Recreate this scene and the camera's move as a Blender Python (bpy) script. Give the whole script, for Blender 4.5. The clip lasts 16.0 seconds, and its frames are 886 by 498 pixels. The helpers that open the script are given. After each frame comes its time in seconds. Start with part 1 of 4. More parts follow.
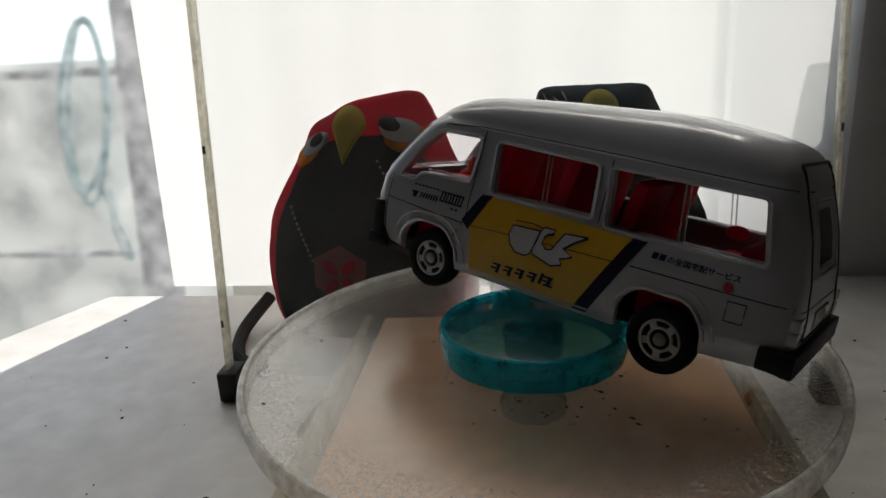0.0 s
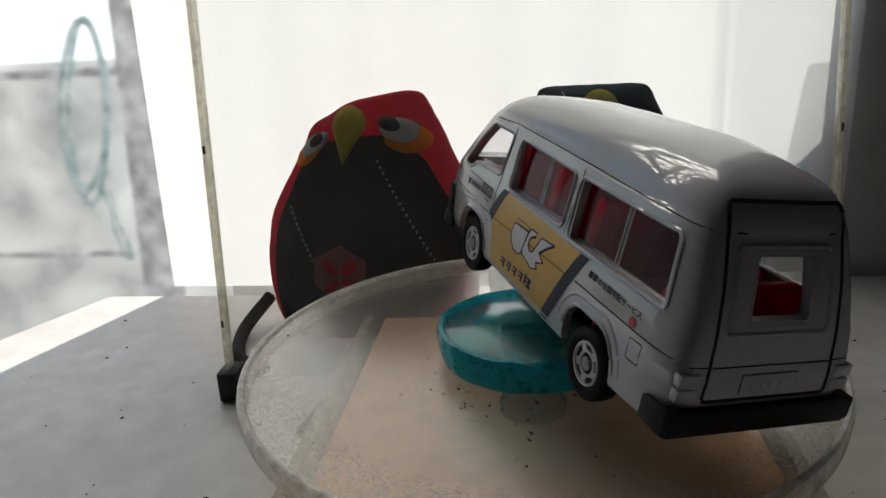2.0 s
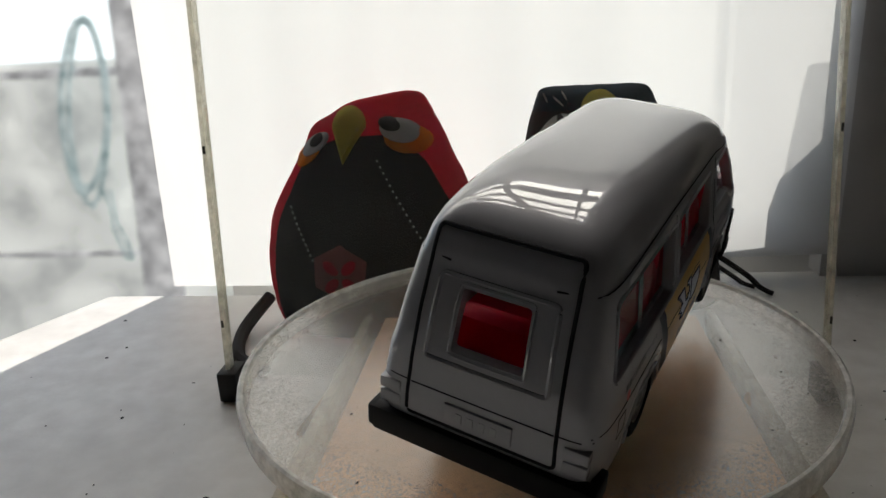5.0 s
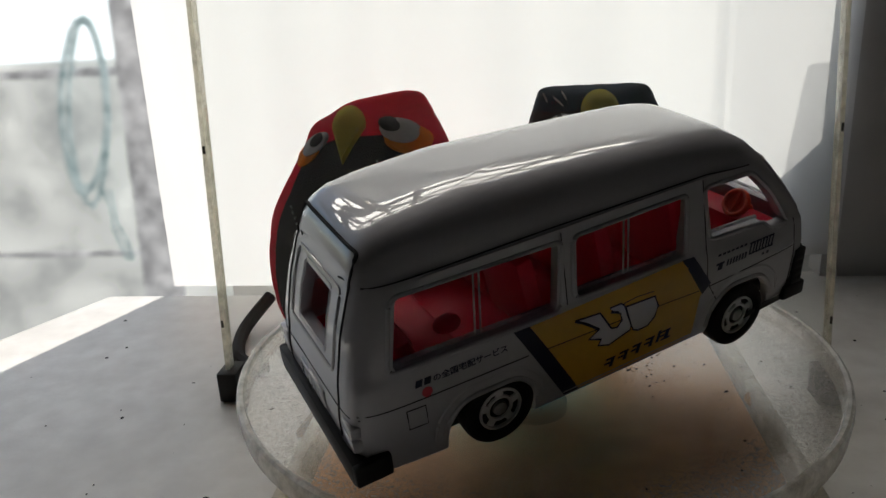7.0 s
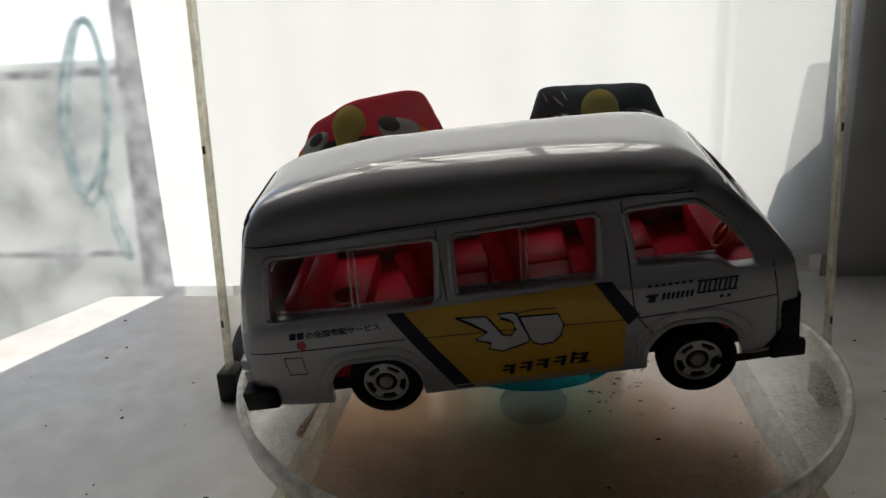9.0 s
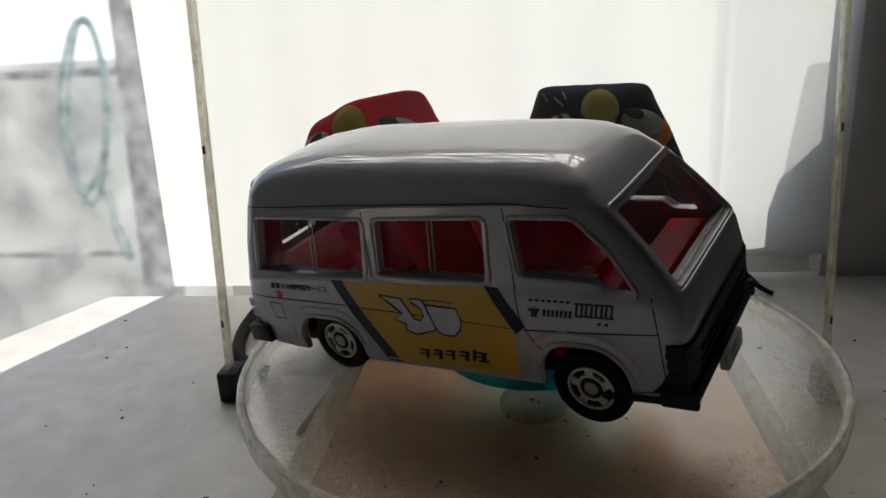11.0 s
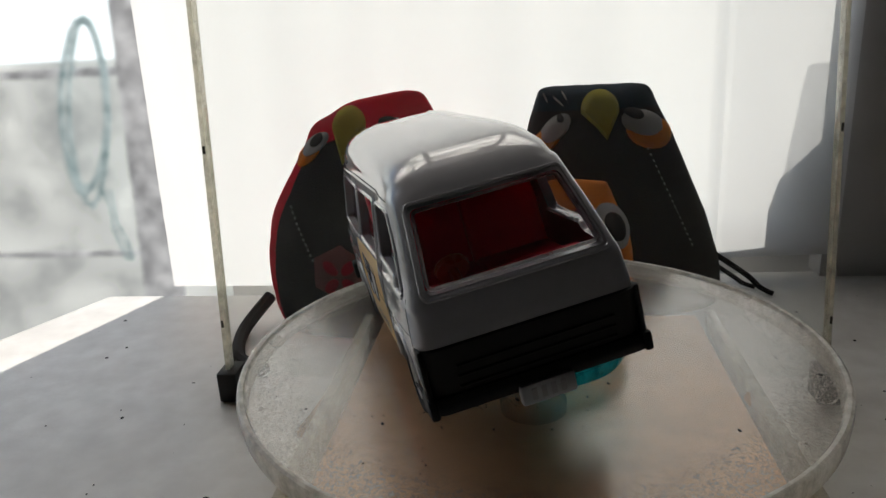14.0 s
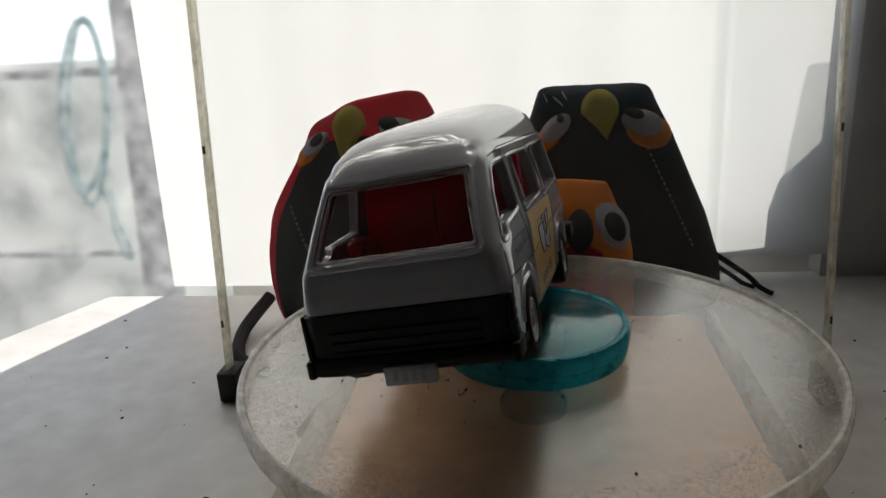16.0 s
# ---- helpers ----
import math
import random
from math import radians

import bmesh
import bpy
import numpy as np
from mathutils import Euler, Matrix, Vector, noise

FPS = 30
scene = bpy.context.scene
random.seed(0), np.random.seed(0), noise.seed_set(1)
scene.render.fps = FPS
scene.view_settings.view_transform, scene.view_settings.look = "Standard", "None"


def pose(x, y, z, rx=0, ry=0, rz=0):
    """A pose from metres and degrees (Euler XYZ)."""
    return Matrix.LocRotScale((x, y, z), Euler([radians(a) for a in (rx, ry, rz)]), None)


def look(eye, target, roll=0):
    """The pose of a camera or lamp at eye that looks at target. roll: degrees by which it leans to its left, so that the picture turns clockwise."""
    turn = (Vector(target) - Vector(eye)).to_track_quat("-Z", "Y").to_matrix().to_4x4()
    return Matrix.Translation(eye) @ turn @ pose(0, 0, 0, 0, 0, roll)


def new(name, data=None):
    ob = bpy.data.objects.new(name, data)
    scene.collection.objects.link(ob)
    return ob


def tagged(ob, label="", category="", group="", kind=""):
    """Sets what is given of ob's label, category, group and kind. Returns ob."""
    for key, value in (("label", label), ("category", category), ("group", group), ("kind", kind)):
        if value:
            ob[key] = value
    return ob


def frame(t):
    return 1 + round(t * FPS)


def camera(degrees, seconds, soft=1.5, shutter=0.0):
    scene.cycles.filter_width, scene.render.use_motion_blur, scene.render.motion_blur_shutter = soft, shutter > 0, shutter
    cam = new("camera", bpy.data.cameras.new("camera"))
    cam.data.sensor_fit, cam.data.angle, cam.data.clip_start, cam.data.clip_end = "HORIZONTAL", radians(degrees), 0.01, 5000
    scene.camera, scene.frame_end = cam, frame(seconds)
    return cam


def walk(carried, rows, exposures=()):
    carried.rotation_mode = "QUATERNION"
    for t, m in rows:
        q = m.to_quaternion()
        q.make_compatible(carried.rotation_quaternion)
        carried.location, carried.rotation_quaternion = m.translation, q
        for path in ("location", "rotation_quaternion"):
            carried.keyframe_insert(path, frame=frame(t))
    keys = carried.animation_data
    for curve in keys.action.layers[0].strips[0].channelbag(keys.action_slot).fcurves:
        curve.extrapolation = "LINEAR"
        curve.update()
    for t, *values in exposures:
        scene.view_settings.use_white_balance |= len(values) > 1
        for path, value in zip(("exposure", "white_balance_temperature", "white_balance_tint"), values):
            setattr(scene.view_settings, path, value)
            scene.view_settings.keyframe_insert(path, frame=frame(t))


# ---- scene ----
MM = 0.001

# The camera stands still on the table, a hand's width from the toy.
cam = camera(62.25, 16.0, soft=1.5)
EYE = pose(0, -102.15 * MM, 48.94 * MM, 90 - 18.057, 0, 7.148) @ pose(0, 0, 0, 0, 0, -3.311)
walk(cam, [(0.0, EYE), (16.0, EYE)])

# ---- light ----
SUN_DIR = Vector((-0.296, -0.77, -0.58)).normalized()  # the way that sunlight travels
world = bpy.data.worlds.new("sky")
scene.world = world
world.use_nodes = True
_nt = world.node_tree
_bg = _nt.nodes["Background"]
_sky = _nt.nodes.new("ShaderNodeTexSky")
_sky.sky_type = "NISHITA"
_sky.sun_disc = False
_sky.sun_elevation = math.asin(-SUN_DIR.z)
_sky.sun_rotation = math.atan2(-SUN_DIR.x, -SUN_DIR.y)
_nt.links.new(_sky.outputs[0], _bg.inputs[0])
_bg.inputs[1].default_value = 0.15
sun_data = bpy.data.lights.new("sun", "SUN")
sun_data.energy, sun_data.angle, sun_data.color = 5.0, radians(0.6), (1.0, 0.95, 0.88)
sun_ob = new("sun", sun_data)
sun_ob.rotation_mode = "QUATERNION"
sun_ob.rotation_quaternion = SUN_DIR.to_track_quat("-Z", "Y")
# the sky's light in the upper window
pane_data = bpy.data.lights.new("window_light", "AREA")
pane_data.shape, pane_data.size, pane_data.size_y = "RECTANGLE", 0.46, 0.20
pane_data.energy, pane_data.color = 2.1, (1.0, 0.93, 0.83)
pane_ob = new("window_light", pane_data)
pane_ob.matrix_world = look((-0.14, 0.142, 0.31), (-0.14, 0.0, 0.31))
scene.view_settings.exposure = 0.08


# ---- materials ----
def material(name, color, rough=0.5, spec=0.5, metal=0.0, coat=0.0, var=0.12, scale=400.0, bump=0.0, bump_scale=1500.0, dark=None, blotch=40.0):
    """A principled surface whose colour wavers at a fine and a coarse scale."""
    m = bpy.data.materials.new(name)
    m.use_nodes = True
    nt = m.node_tree
    b = nt.nodes["Principled BSDF"]
    b.inputs["Roughness"].default_value = rough
    b.inputs["Metallic"].default_value = metal
    b.inputs["Specular IOR Level"].default_value = spec
    b.inputs["Coat Weight"].default_value = coat
    b.inputs["Coat Roughness"].default_value, b.inputs["Coat IOR"].default_value = 0.02, 1.65
    tc = nt.nodes.new("ShaderNodeTexCoord")
    n1 = nt.nodes.new("ShaderNodeTexNoise")
    n1.inputs["Scale"].default_value, n1.inputs["Detail"].default_value = scale, 6
    n2 = nt.nodes.new("ShaderNodeTexNoise")
    n2.inputs["Scale"].default_value, n2.inputs["Detail"].default_value = blotch, 4
    nt.links.new(tc.outputs["Object"], n1.inputs["Vector"])
    nt.links.new(tc.outputs["Object"], n2.inputs["Vector"])
    add = nt.nodes.new("ShaderNodeMath")
    add.operation = "MULTIPLY"
    nt.links.new(n1.outputs["Fac"], add.inputs[0])
    nt.links.new(n2.outputs["Fac"], add.inputs[1])
    ramp = nt.nodes.new("ShaderNodeValToRGB")
    lo = dark or [c * (1 - var) for c in color]
    ramp.color_ramp.elements[0].position, ramp.color_ramp.elements[1].position = 0.12, 0.38
    ramp.color_ramp.elements[0].color = (*lo, 1)
    ramp.color_ramp.elements[1].color = (*color, 1)
    nt.links.new(add.outputs[0], ramp.inputs[0])
    nt.links.new(ramp.outputs[0], b.inputs["Base Color"])
    rr = nt.nodes.new("ShaderNodeMapRange")
    rr.inputs["To Min"].default_value, rr.inputs["To Max"].default_value = max(rough - 0.08, 0.02), min(rough + 0.08, 1)
    nt.links.new(n1.outputs["Fac"], rr.inputs["Value"])
    nt.links.new(rr.outputs[0], b.inputs["Roughness"])
    if bump:
        nb = nt.nodes.new("ShaderNodeTexNoise")
        nb.inputs["Scale"].default_value, nb.inputs["Detail"].default_value = bump_scale, 5
        nt.links.new(tc.outputs["Object"], nb.inputs["Vector"])
        bp = nt.nodes.new("ShaderNodeBump")
        bp.inputs["Strength"].default_value, bp.inputs["Distance"].default_value = bump, 0.0004
        nt.links.new(nb.outputs["Fac"], bp.inputs["Height"])
        nt.links.new(bp.outputs[0], b.inputs["Normal"])
    return m


def clear(name, tint, gloss_rough=0.03, milk=0.0, milk_color=(0.8, 0.8, 0.8), ior=1.49, scuff=0.0, scuff_scale=300.0, ring=None, power=5.0):
    """Clear or milky plastic: light passes tinted, the surface mirrors by Fresnel, and a share of it scatters."""
    m = bpy.data.materials.new(name)
    m.use_nodes = True
    nt = m.node_tree
    nt.nodes.clear()
    out = nt.nodes.new("ShaderNodeOutputMaterial")
    tr = nt.nodes.new("ShaderNodeBsdfTransparent")
    tr.inputs[0].default_value = (*tint, 1)
    di = nt.nodes.new("ShaderNodeBsdfDiffuse")
    di.inputs[0].default_value = (*milk_color, 1)
    tl = nt.nodes.new("ShaderNodeBsdfTranslucent")
    tl.inputs[0].default_value = (*milk_color, 1)
    half = nt.nodes.new("ShaderNodeMixShader")
    half.inputs[0].default_value = 0.5
    nt.links.new(di.outputs[0], half.inputs[1])
    nt.links.new(tl.outputs[0], half.inputs[2])
    mx = nt.nodes.new("ShaderNodeMixShader")
    mx.inputs[0].default_value = milk
    nt.links.new(tr.outputs[0], mx.inputs[1])
    nt.links.new(half.outputs[0], mx.inputs[2])
    gl = nt.nodes.new("ShaderNodeBsdfGlossy")
    gl.inputs["Roughness"].default_value = gloss_rough
    # Schlick's rule, alike from both sides
    lw = nt.nodes.new("ShaderNodeLayerWeight")
    lw.inputs[0].default_value = 0.5
    pw = nt.nodes.new("ShaderNodeMath")
    pw.operation = "POWER"
    pw.inputs[1].default_value = power
    nt.links.new(lw.outputs["Facing"], pw.inputs[0])
    fr = nt.nodes.new("ShaderNodeMapRange")
    fr.inputs["To Min"].default_value, fr.inputs["To Max"].default_value = ((ior - 1) / (ior + 1)) ** 2, 1.0
    nt.links.new(pw.outputs[0], fr.inputs["Value"])
    top = nt.nodes.new("ShaderNodeMixShader")
    nt.links.new(fr.outputs[0], top.inputs[0])
    nt.links.new(mx.outputs[0], top.inputs[1])
    nt.links.new(gl.outputs[0], top.inputs[2])
    nt.links.new(top.outputs[0], out.inputs[0])
    if scuff or milk:
        tc = nt.nodes.new("ShaderNodeTexCoord")
        no = nt.nodes.new("ShaderNodeTexNoise")
        no.inputs["Scale"].default_value, no.inputs["Detail"].default_value = scuff_scale, 8
        no.inputs["Roughness"].default_value = 0.7
        nt.links.new(tc.outputs["Object"], no.inputs["Vector"])
        mr = nt.nodes.new("ShaderNodeMapRange")
        mr.inputs["From Min"].default_value, mr.inputs["From Max"].default_value = 0.35, 0.75
        mr.inputs["To Min"].default_value, mr.inputs["To Max"].default_value = milk * 0.6, min(milk * 1.4 + scuff, 1)
        nt.links.new(no.outputs["Fac"], mr.inputs["Value"])
        nt.links.new(mr.outputs[0], mx.inputs[0])
        if ring:
            # a band of fine scratches near the rim, thin and broken
            ln = nt.nodes.new("ShaderNodeVectorMath")
            ln.operation = "LENGTH"
            nt.links.new(tc.outputs["Object"], ln.inputs[0])
            band = nt.nodes.new("ShaderNodeMapRange")
            band.interpolation_type = "SMOOTHSTEP"
            band.inputs["From Min"].default_value, band.inputs["From Max"].default_value = ring
            nt.links.new(ln.outputs["Value"], band.inputs["Value"])
            wv = nt.nodes.new("ShaderNodeTexNoise")
            wv.inputs["Scale"].default_value, wv.inputs["Detail"].default_value, wv.inputs["Distortion"].default_value = 700, 7, 5.0
            nt.links.new(tc.outputs["Object"], wv.inputs["Vector"])
            th = nt.nodes.new("ShaderNodeMapRange")
            th.inputs["From Min"].default_value, th.inputs["From Max"].default_value = 0.52, 0.64
            th.inputs["To Max"].default_value = 0.62
            nt.links.new(wv.outputs["Fac"], th.inputs["Value"])
            mul = nt.nodes.new("ShaderNodeMath")
            mul.operation = "MULTIPLY"
            nt.links.new(th.outputs[0], mul.inputs[0])
            nt.links.new(band.outputs[0], mul.inputs[1])
            tot = nt.nodes.new("ShaderNodeMath")
            tot.operation = "ADD"
            tot.use_clamp = True
            nt.links.new(mul.outputs[0], tot.inputs[0])
            nt.links.new(mr.outputs[0], tot.inputs[1])
            nt.links.new(tot.outputs[0], mx.inputs[0])
        rr = nt.nodes.new("ShaderNodeMapRange")
        rr.inputs["To Min"].default_value, rr.inputs["To Max"].default_value = gloss_rough, gloss_rough + 0.06
        nt.links.new(no.outputs["Fac"], rr.inputs["Value"])
        nt.links.new(rr.outputs[0], gl.inputs["Roughness"])
    return m


def cloth_sheet(name, color, through_share=0.5):
    """Thin white cloth that passes much of the light that falls on its back."""
    m = bpy.data.materials.new(name)
    m.use_nodes = True
    nt = m.node_tree
    nt.nodes.clear()
    out = nt.nodes.new("ShaderNodeOutputMaterial")
    tc = nt.nodes.new("ShaderNodeTexCoord")
    mp = nt.nodes.new("ShaderNodeMapping")
    mp.inputs["Scale"].default_value = (90, 90, 6)
    no = nt.nodes.new("ShaderNodeTexNoise")
    no.inputs["Scale"].default_value, no.inputs["Detail"].default_value = 1.0, 5
    nt.links.new(tc.outputs["Object"], mp.inputs[0])
    nt.links.new(mp.outputs[0], no.inputs["Vector"])
    ramp = nt.nodes.new("ShaderNodeValToRGB")
    ramp.color_ramp.elements[0].position, ramp.color_ramp.elements[1].position = 0.3, 0.65
    ramp.color_ramp.elements[0].color = (*[c * 0.95 for c in color], 1)
    ramp.color_ramp.elements[1].color = (*color, 1)
    nt.links.new(no.outputs["Fac"], ramp.inputs[0])
    di, tl, mx = nt.nodes.new("ShaderNodeBsdfDiffuse"), nt.nodes.new("ShaderNodeBsdfTranslucent"), nt.nodes.new("ShaderNodeMixShader")
    mx.inputs[0].default_value = through_share
    for b in (di, tl):
        nt.links.new(ramp.outputs[0], b.inputs[0])
    nt.links.new(di.outputs[0], mx.inputs[1])
    nt.links.new(tl.outputs[0], mx.inputs[2])
    nt.links.new(mx.outputs[0], out.inputs[0])
    return m


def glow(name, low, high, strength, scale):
    """Emission put into the colour imitates the over-bright view outside the window."""
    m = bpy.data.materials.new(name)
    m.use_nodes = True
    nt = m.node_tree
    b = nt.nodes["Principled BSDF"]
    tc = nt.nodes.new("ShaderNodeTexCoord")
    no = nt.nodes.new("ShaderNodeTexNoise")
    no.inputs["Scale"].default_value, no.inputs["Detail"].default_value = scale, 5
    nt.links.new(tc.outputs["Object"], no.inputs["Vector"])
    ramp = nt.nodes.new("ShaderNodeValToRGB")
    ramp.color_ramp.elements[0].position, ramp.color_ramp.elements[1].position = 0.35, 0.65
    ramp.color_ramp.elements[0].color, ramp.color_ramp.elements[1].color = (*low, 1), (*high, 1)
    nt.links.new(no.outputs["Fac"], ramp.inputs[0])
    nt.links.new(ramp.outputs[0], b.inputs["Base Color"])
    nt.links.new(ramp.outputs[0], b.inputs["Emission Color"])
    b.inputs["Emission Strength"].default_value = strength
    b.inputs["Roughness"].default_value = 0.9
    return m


M_WHITE = material("white_enamel", (0.4, 0.4, 0.43), 0.42, coat=1.0, var=0.06, scale=900, bump=0.008, bump_scale=300)
# near-black tubes stand in for the shade inside panel grooves
M_GROOVE = material("groove_shade", (0.03, 0.03, 0.034), 0.85, spec=0.1)
M_YELLOW = material("yellow_print", (0.7, 0.39, 0.02), 0.35, coat=0.08, var=0.1, scale=700)
M_NAVY = material("navy_print", (0.008, 0.011, 0.035), 0.4, spec=0.25)
M_PRINTWHITE = material("white_print", (0.6, 0.6, 0.61), 0.3, coat=0.3, var=0.05)
M_REDPRINT = material("red_print", (0.5, 0.03, 0.05), 0.4)
M_RED = material("red_plastic", (0.78, 0.012, 0.05), 0.42, spec=0.25, var=0.1)
M_WHEELRED = material("orange_red_plastic", (0.75, 0.07, 0.03), 0.3, var=0.1)
M_BLACK = material("black_plastic", (0.017, 0.017, 0.018), 0.5, spec=0.15, var=0.3, bump=0.05)
M_TYRE = material("tyre_black", (0.008, 0.008, 0.009), 0.6, spec=0.15, var=0.3, bump=0.1)
M_CHROME = material("silver_print", (0.66, 0.66, 0.66), 0.35, metal=0.2, var=0.15)
M_HUB = clear("clear_hub", (0.85, 0.86, 0.86), 0.05, milk=0.18)
M_STEEL = material("dull_steel", (0.35, 0.35, 0.36), 0.4, metal=0.8)
M_PLATEGREY = material("grey_plate", (0.42, 0.43, 0.45), 0.45, var=0.15)
M_VANGLASS = clear("window_plastic", (0.9, 0.9, 0.91), 0.03, milk=0.004, ior=1.25)
M_SCREEN = clear("windscreen_plastic", (0.94, 0.92, 0.93), 0.04, milk=0.03, milk_color=(0.6, 0.58, 0.6), ior=1.4)
M_GROUND = material("pale_concrete", (0.5, 0.5, 0.48), 0.9, var=0.2, scale=30, blotch=3)
# milky white put into clear edges to show them catching light
M_GLASSEDGE = clear("window_edge_glint", (0.9, 0.9, 0.92), 0.08, milk=0.4, milk_color=(0.85, 0.85, 0.86))
M_TEAL = clear("teal_plastic", (0.42, 0.82, 0.84), 0.1, milk=0.17, milk_color=(0.36, 0.78, 0.82), power=3.4)
M_TEALRIM = clear("teal_plastic_edge", (0.16, 0.72, 0.8), 0.12, milk=0.4, milk_color=(0.04, 0.62, 0.74))
M_PLATE = clear("clear_acrylic_scuffed", (0.98, 0.98, 0.97), 0.19, milk=0.048, milk_color=(0.92, 0.86, 0.78), ior=1.5, scuff=0.04, scuff_scale=260, ring=(0.031, 0.0405), power=2.9)
M_RIM = clear("frosted_rim", (0.94, 0.94, 0.92), 0.1, milk=0.72, milk_color=(0.97, 0.96, 0.92))
# a trace of milk adds a veil of glare over what stands behind
M_ACRYL = clear("clear_acrylic", (0.96, 0.97, 0.96), 0.02, milk=0.013, ior=1.2)
M_ACRYLEDGE = clear("acrylic_edge", (0.9, 0.88, 0.78), 0.1, milk=0.55, milk_color=(0.95, 0.92, 0.82))
M_TAN = material("tan_board", (0.95, 0.56, 0.31), 0.6, var=0.2, scale=300, bump=0.1)
M_AMBER = material("amber_wood", (0.42, 0.2, 0.06), 0.4, var=0.3)
M_TABLE = material("grey_tabletop", (0.84, 0.825, 0.785), 0.36, dark=(0.68, 0.655, 0.61), scale=160, bump=0.15, bump_scale=700, blotch=26)
M_RUBBER = material("black_rubber", (0.012, 0.012, 0.013), 0.65)
M_SPECK = material("dirt_speck", (0.02, 0.018, 0.015), 0.9)
M_SHADEFILM = clear("thin_film", (0.6, 0.6, 0.6), 0.2, milk=0.06)
M_FILM = clear("thin_second_layer", (0.84, 0.84, 0.845), 0.3, milk=0.02, ior=1.1)
M_SHEET = cloth_sheet("white_sheet", (0.93, 0.928, 0.922), 0.5)
M_WALL = material("grey_plaster", (0.66, 0.65, 0.64), 0.85, var=0.12, scale=60, bump=0.2, bump_scale=400, blotch=8)
M_ROOM = material("room_wall", (0.09, 0.086, 0.082), 0.9, var=0.12, scale=30, blotch=4)
M_FLOOR = material("room_floor", (0.05, 0.04, 0.03), 0.6, var=0.3, scale=20, blotch=3)
M_FRAME = material("window_frame_metal", (0.3, 0.3, 0.31), 0.5, var=0.2)
# outside surfaces emit, standing in for daylight that they don't receive
M_OUT = glow("glowing_yard_wall", (0.42, 0.43, 0.42), (0.76, 0.77, 0.73), 0.7, 22)
M_OUTBAR = glow("glowing_rail", (0.22, 0.22, 0.225), (0.52, 0.52, 0.52), 0.8, 60)
M_HOSE = glow("glowing_teal_hose", (0.16, 0.23, 0.235), (0.44, 0.5, 0.5), 0.7, 90)
M_FAR = glow("backdrop_glow", (0.8, 0.9, 0.92), (0.95, 0.97, 0.97), 1.0, 3)
M_HAZE = bpy.data.materials.new("hazy_glass")
M_HAZE.use_nodes = True
_nt = M_HAZE.node_tree
_nt.nodes.clear()
_rf, _om = _nt.nodes.new("ShaderNodeBsdfRefraction"), _nt.nodes.new("ShaderNodeOutputMaterial")
_rf.inputs["IOR"].default_value, _rf.inputs["Roughness"].default_value = 1.05, 0.26
_nt.links.new(_rf.outputs[0], _om.inputs[0])
M_D_RED = material("red_felt", (0.66, 0.05, 0.08), 0.95, spec=0.1, var=0.25, scale=900, bump=0.5, bump_scale=2500)
M_D_BLACK = material("black_felt", (0.042, 0.036, 0.037), 0.95, spec=0.12, var=0.3, scale=900, bump=0.5, bump_scale=2500)
M_D_NAVY = material("navy_felt", (0.012, 0.03, 0.05), 0.8, spec=0.3, var=0.3, scale=900, bump=0.4, bump_scale=2500)
M_D_YELLOW = material("yellow_felt", (0.5, 0.42, 0.05), 0.95, var=0.2, scale=900, bump=0.5, bump_scale=2500)
M_D_WHITE = material("white_felt", (0.36, 0.335, 0.33), 0.95, var=0.15, scale=900, bump=0.4, bump_scale=2500)
M_D_ORANGE = material("orange_felt", (0.9, 0.27, 0.015), 0.9, var=0.2, scale=900, bump=0.5, bump_scale=2500)
M_D_PINK = material("pink_felt", (0.3, 0.11, 0.11), 0.9, var=0.2, scale=900, bump=0.5, bump_scale=2500)


def let_through(m, share):
    """Lets some light pass through thin felt."""
    nt = m.node_tree
    b, out = nt.nodes["Principled BSDF"], nt.nodes["Material Output"]
    tl, mx = nt.nodes.new("ShaderNodeBsdfTranslucent"), nt.nodes.new("ShaderNodeMixShader")
    mx.inputs[0].default_value = share
    nt.links.new(b.inputs["Base Color"].links[0].from_socket, tl.inputs[0])
    nt.links.new(b.outputs[0], mx.inputs[1])
    nt.links.new(tl.outputs[0], mx.inputs[2])
    nt.links.new(mx.outputs[0], out.inputs[0])


for _m, _share in ((M_D_RED, 0.5), (M_D_ORANGE, 0.35), (M_D_YELLOW, 0.3), (M_RED, 0.4)):
    let_through(_m, _share)
M_STITCH = material("grey_thread", (0.35, 0.33, 0.33), 0.9)


# ---- building helpers ----
def part(name, bm, mat, parent=None, label="", smooth=True, angle=35.0):
    """Links a bmesh, drawn in millimetres, as one mesh object."""
    bmesh.ops.recalc_face_normals(bm, faces=bm.faces)
    bmesh.ops.scale(bm, vec=(MM, MM, MM), verts=bm.verts)
    me = bpy.data.meshes.new(name)
    bm.to_mesh(me)
    bm.free()
    for m in mat if isinstance(mat, (list, tuple)) else [mat]:
        me.materials.append(m)
    if smooth:
        me.shade_smooth()
        me.set_sharp_from_angle(angle=radians(angle))
    ob = new(name, me)
    if parent:
        ob.parent = parent
    return tagged(ob, label)


def thing(name, m=Matrix(), **tags):
    ob = new(name)
    ob.empty_display_size = 0.005
    ob.matrix_world = m
    return tagged(ob, **tags)


def at(x, y, z, rx=0, ry=0, rz=0):
    return pose(x * MM, y * MM, z * MM, rx, ry, rz)


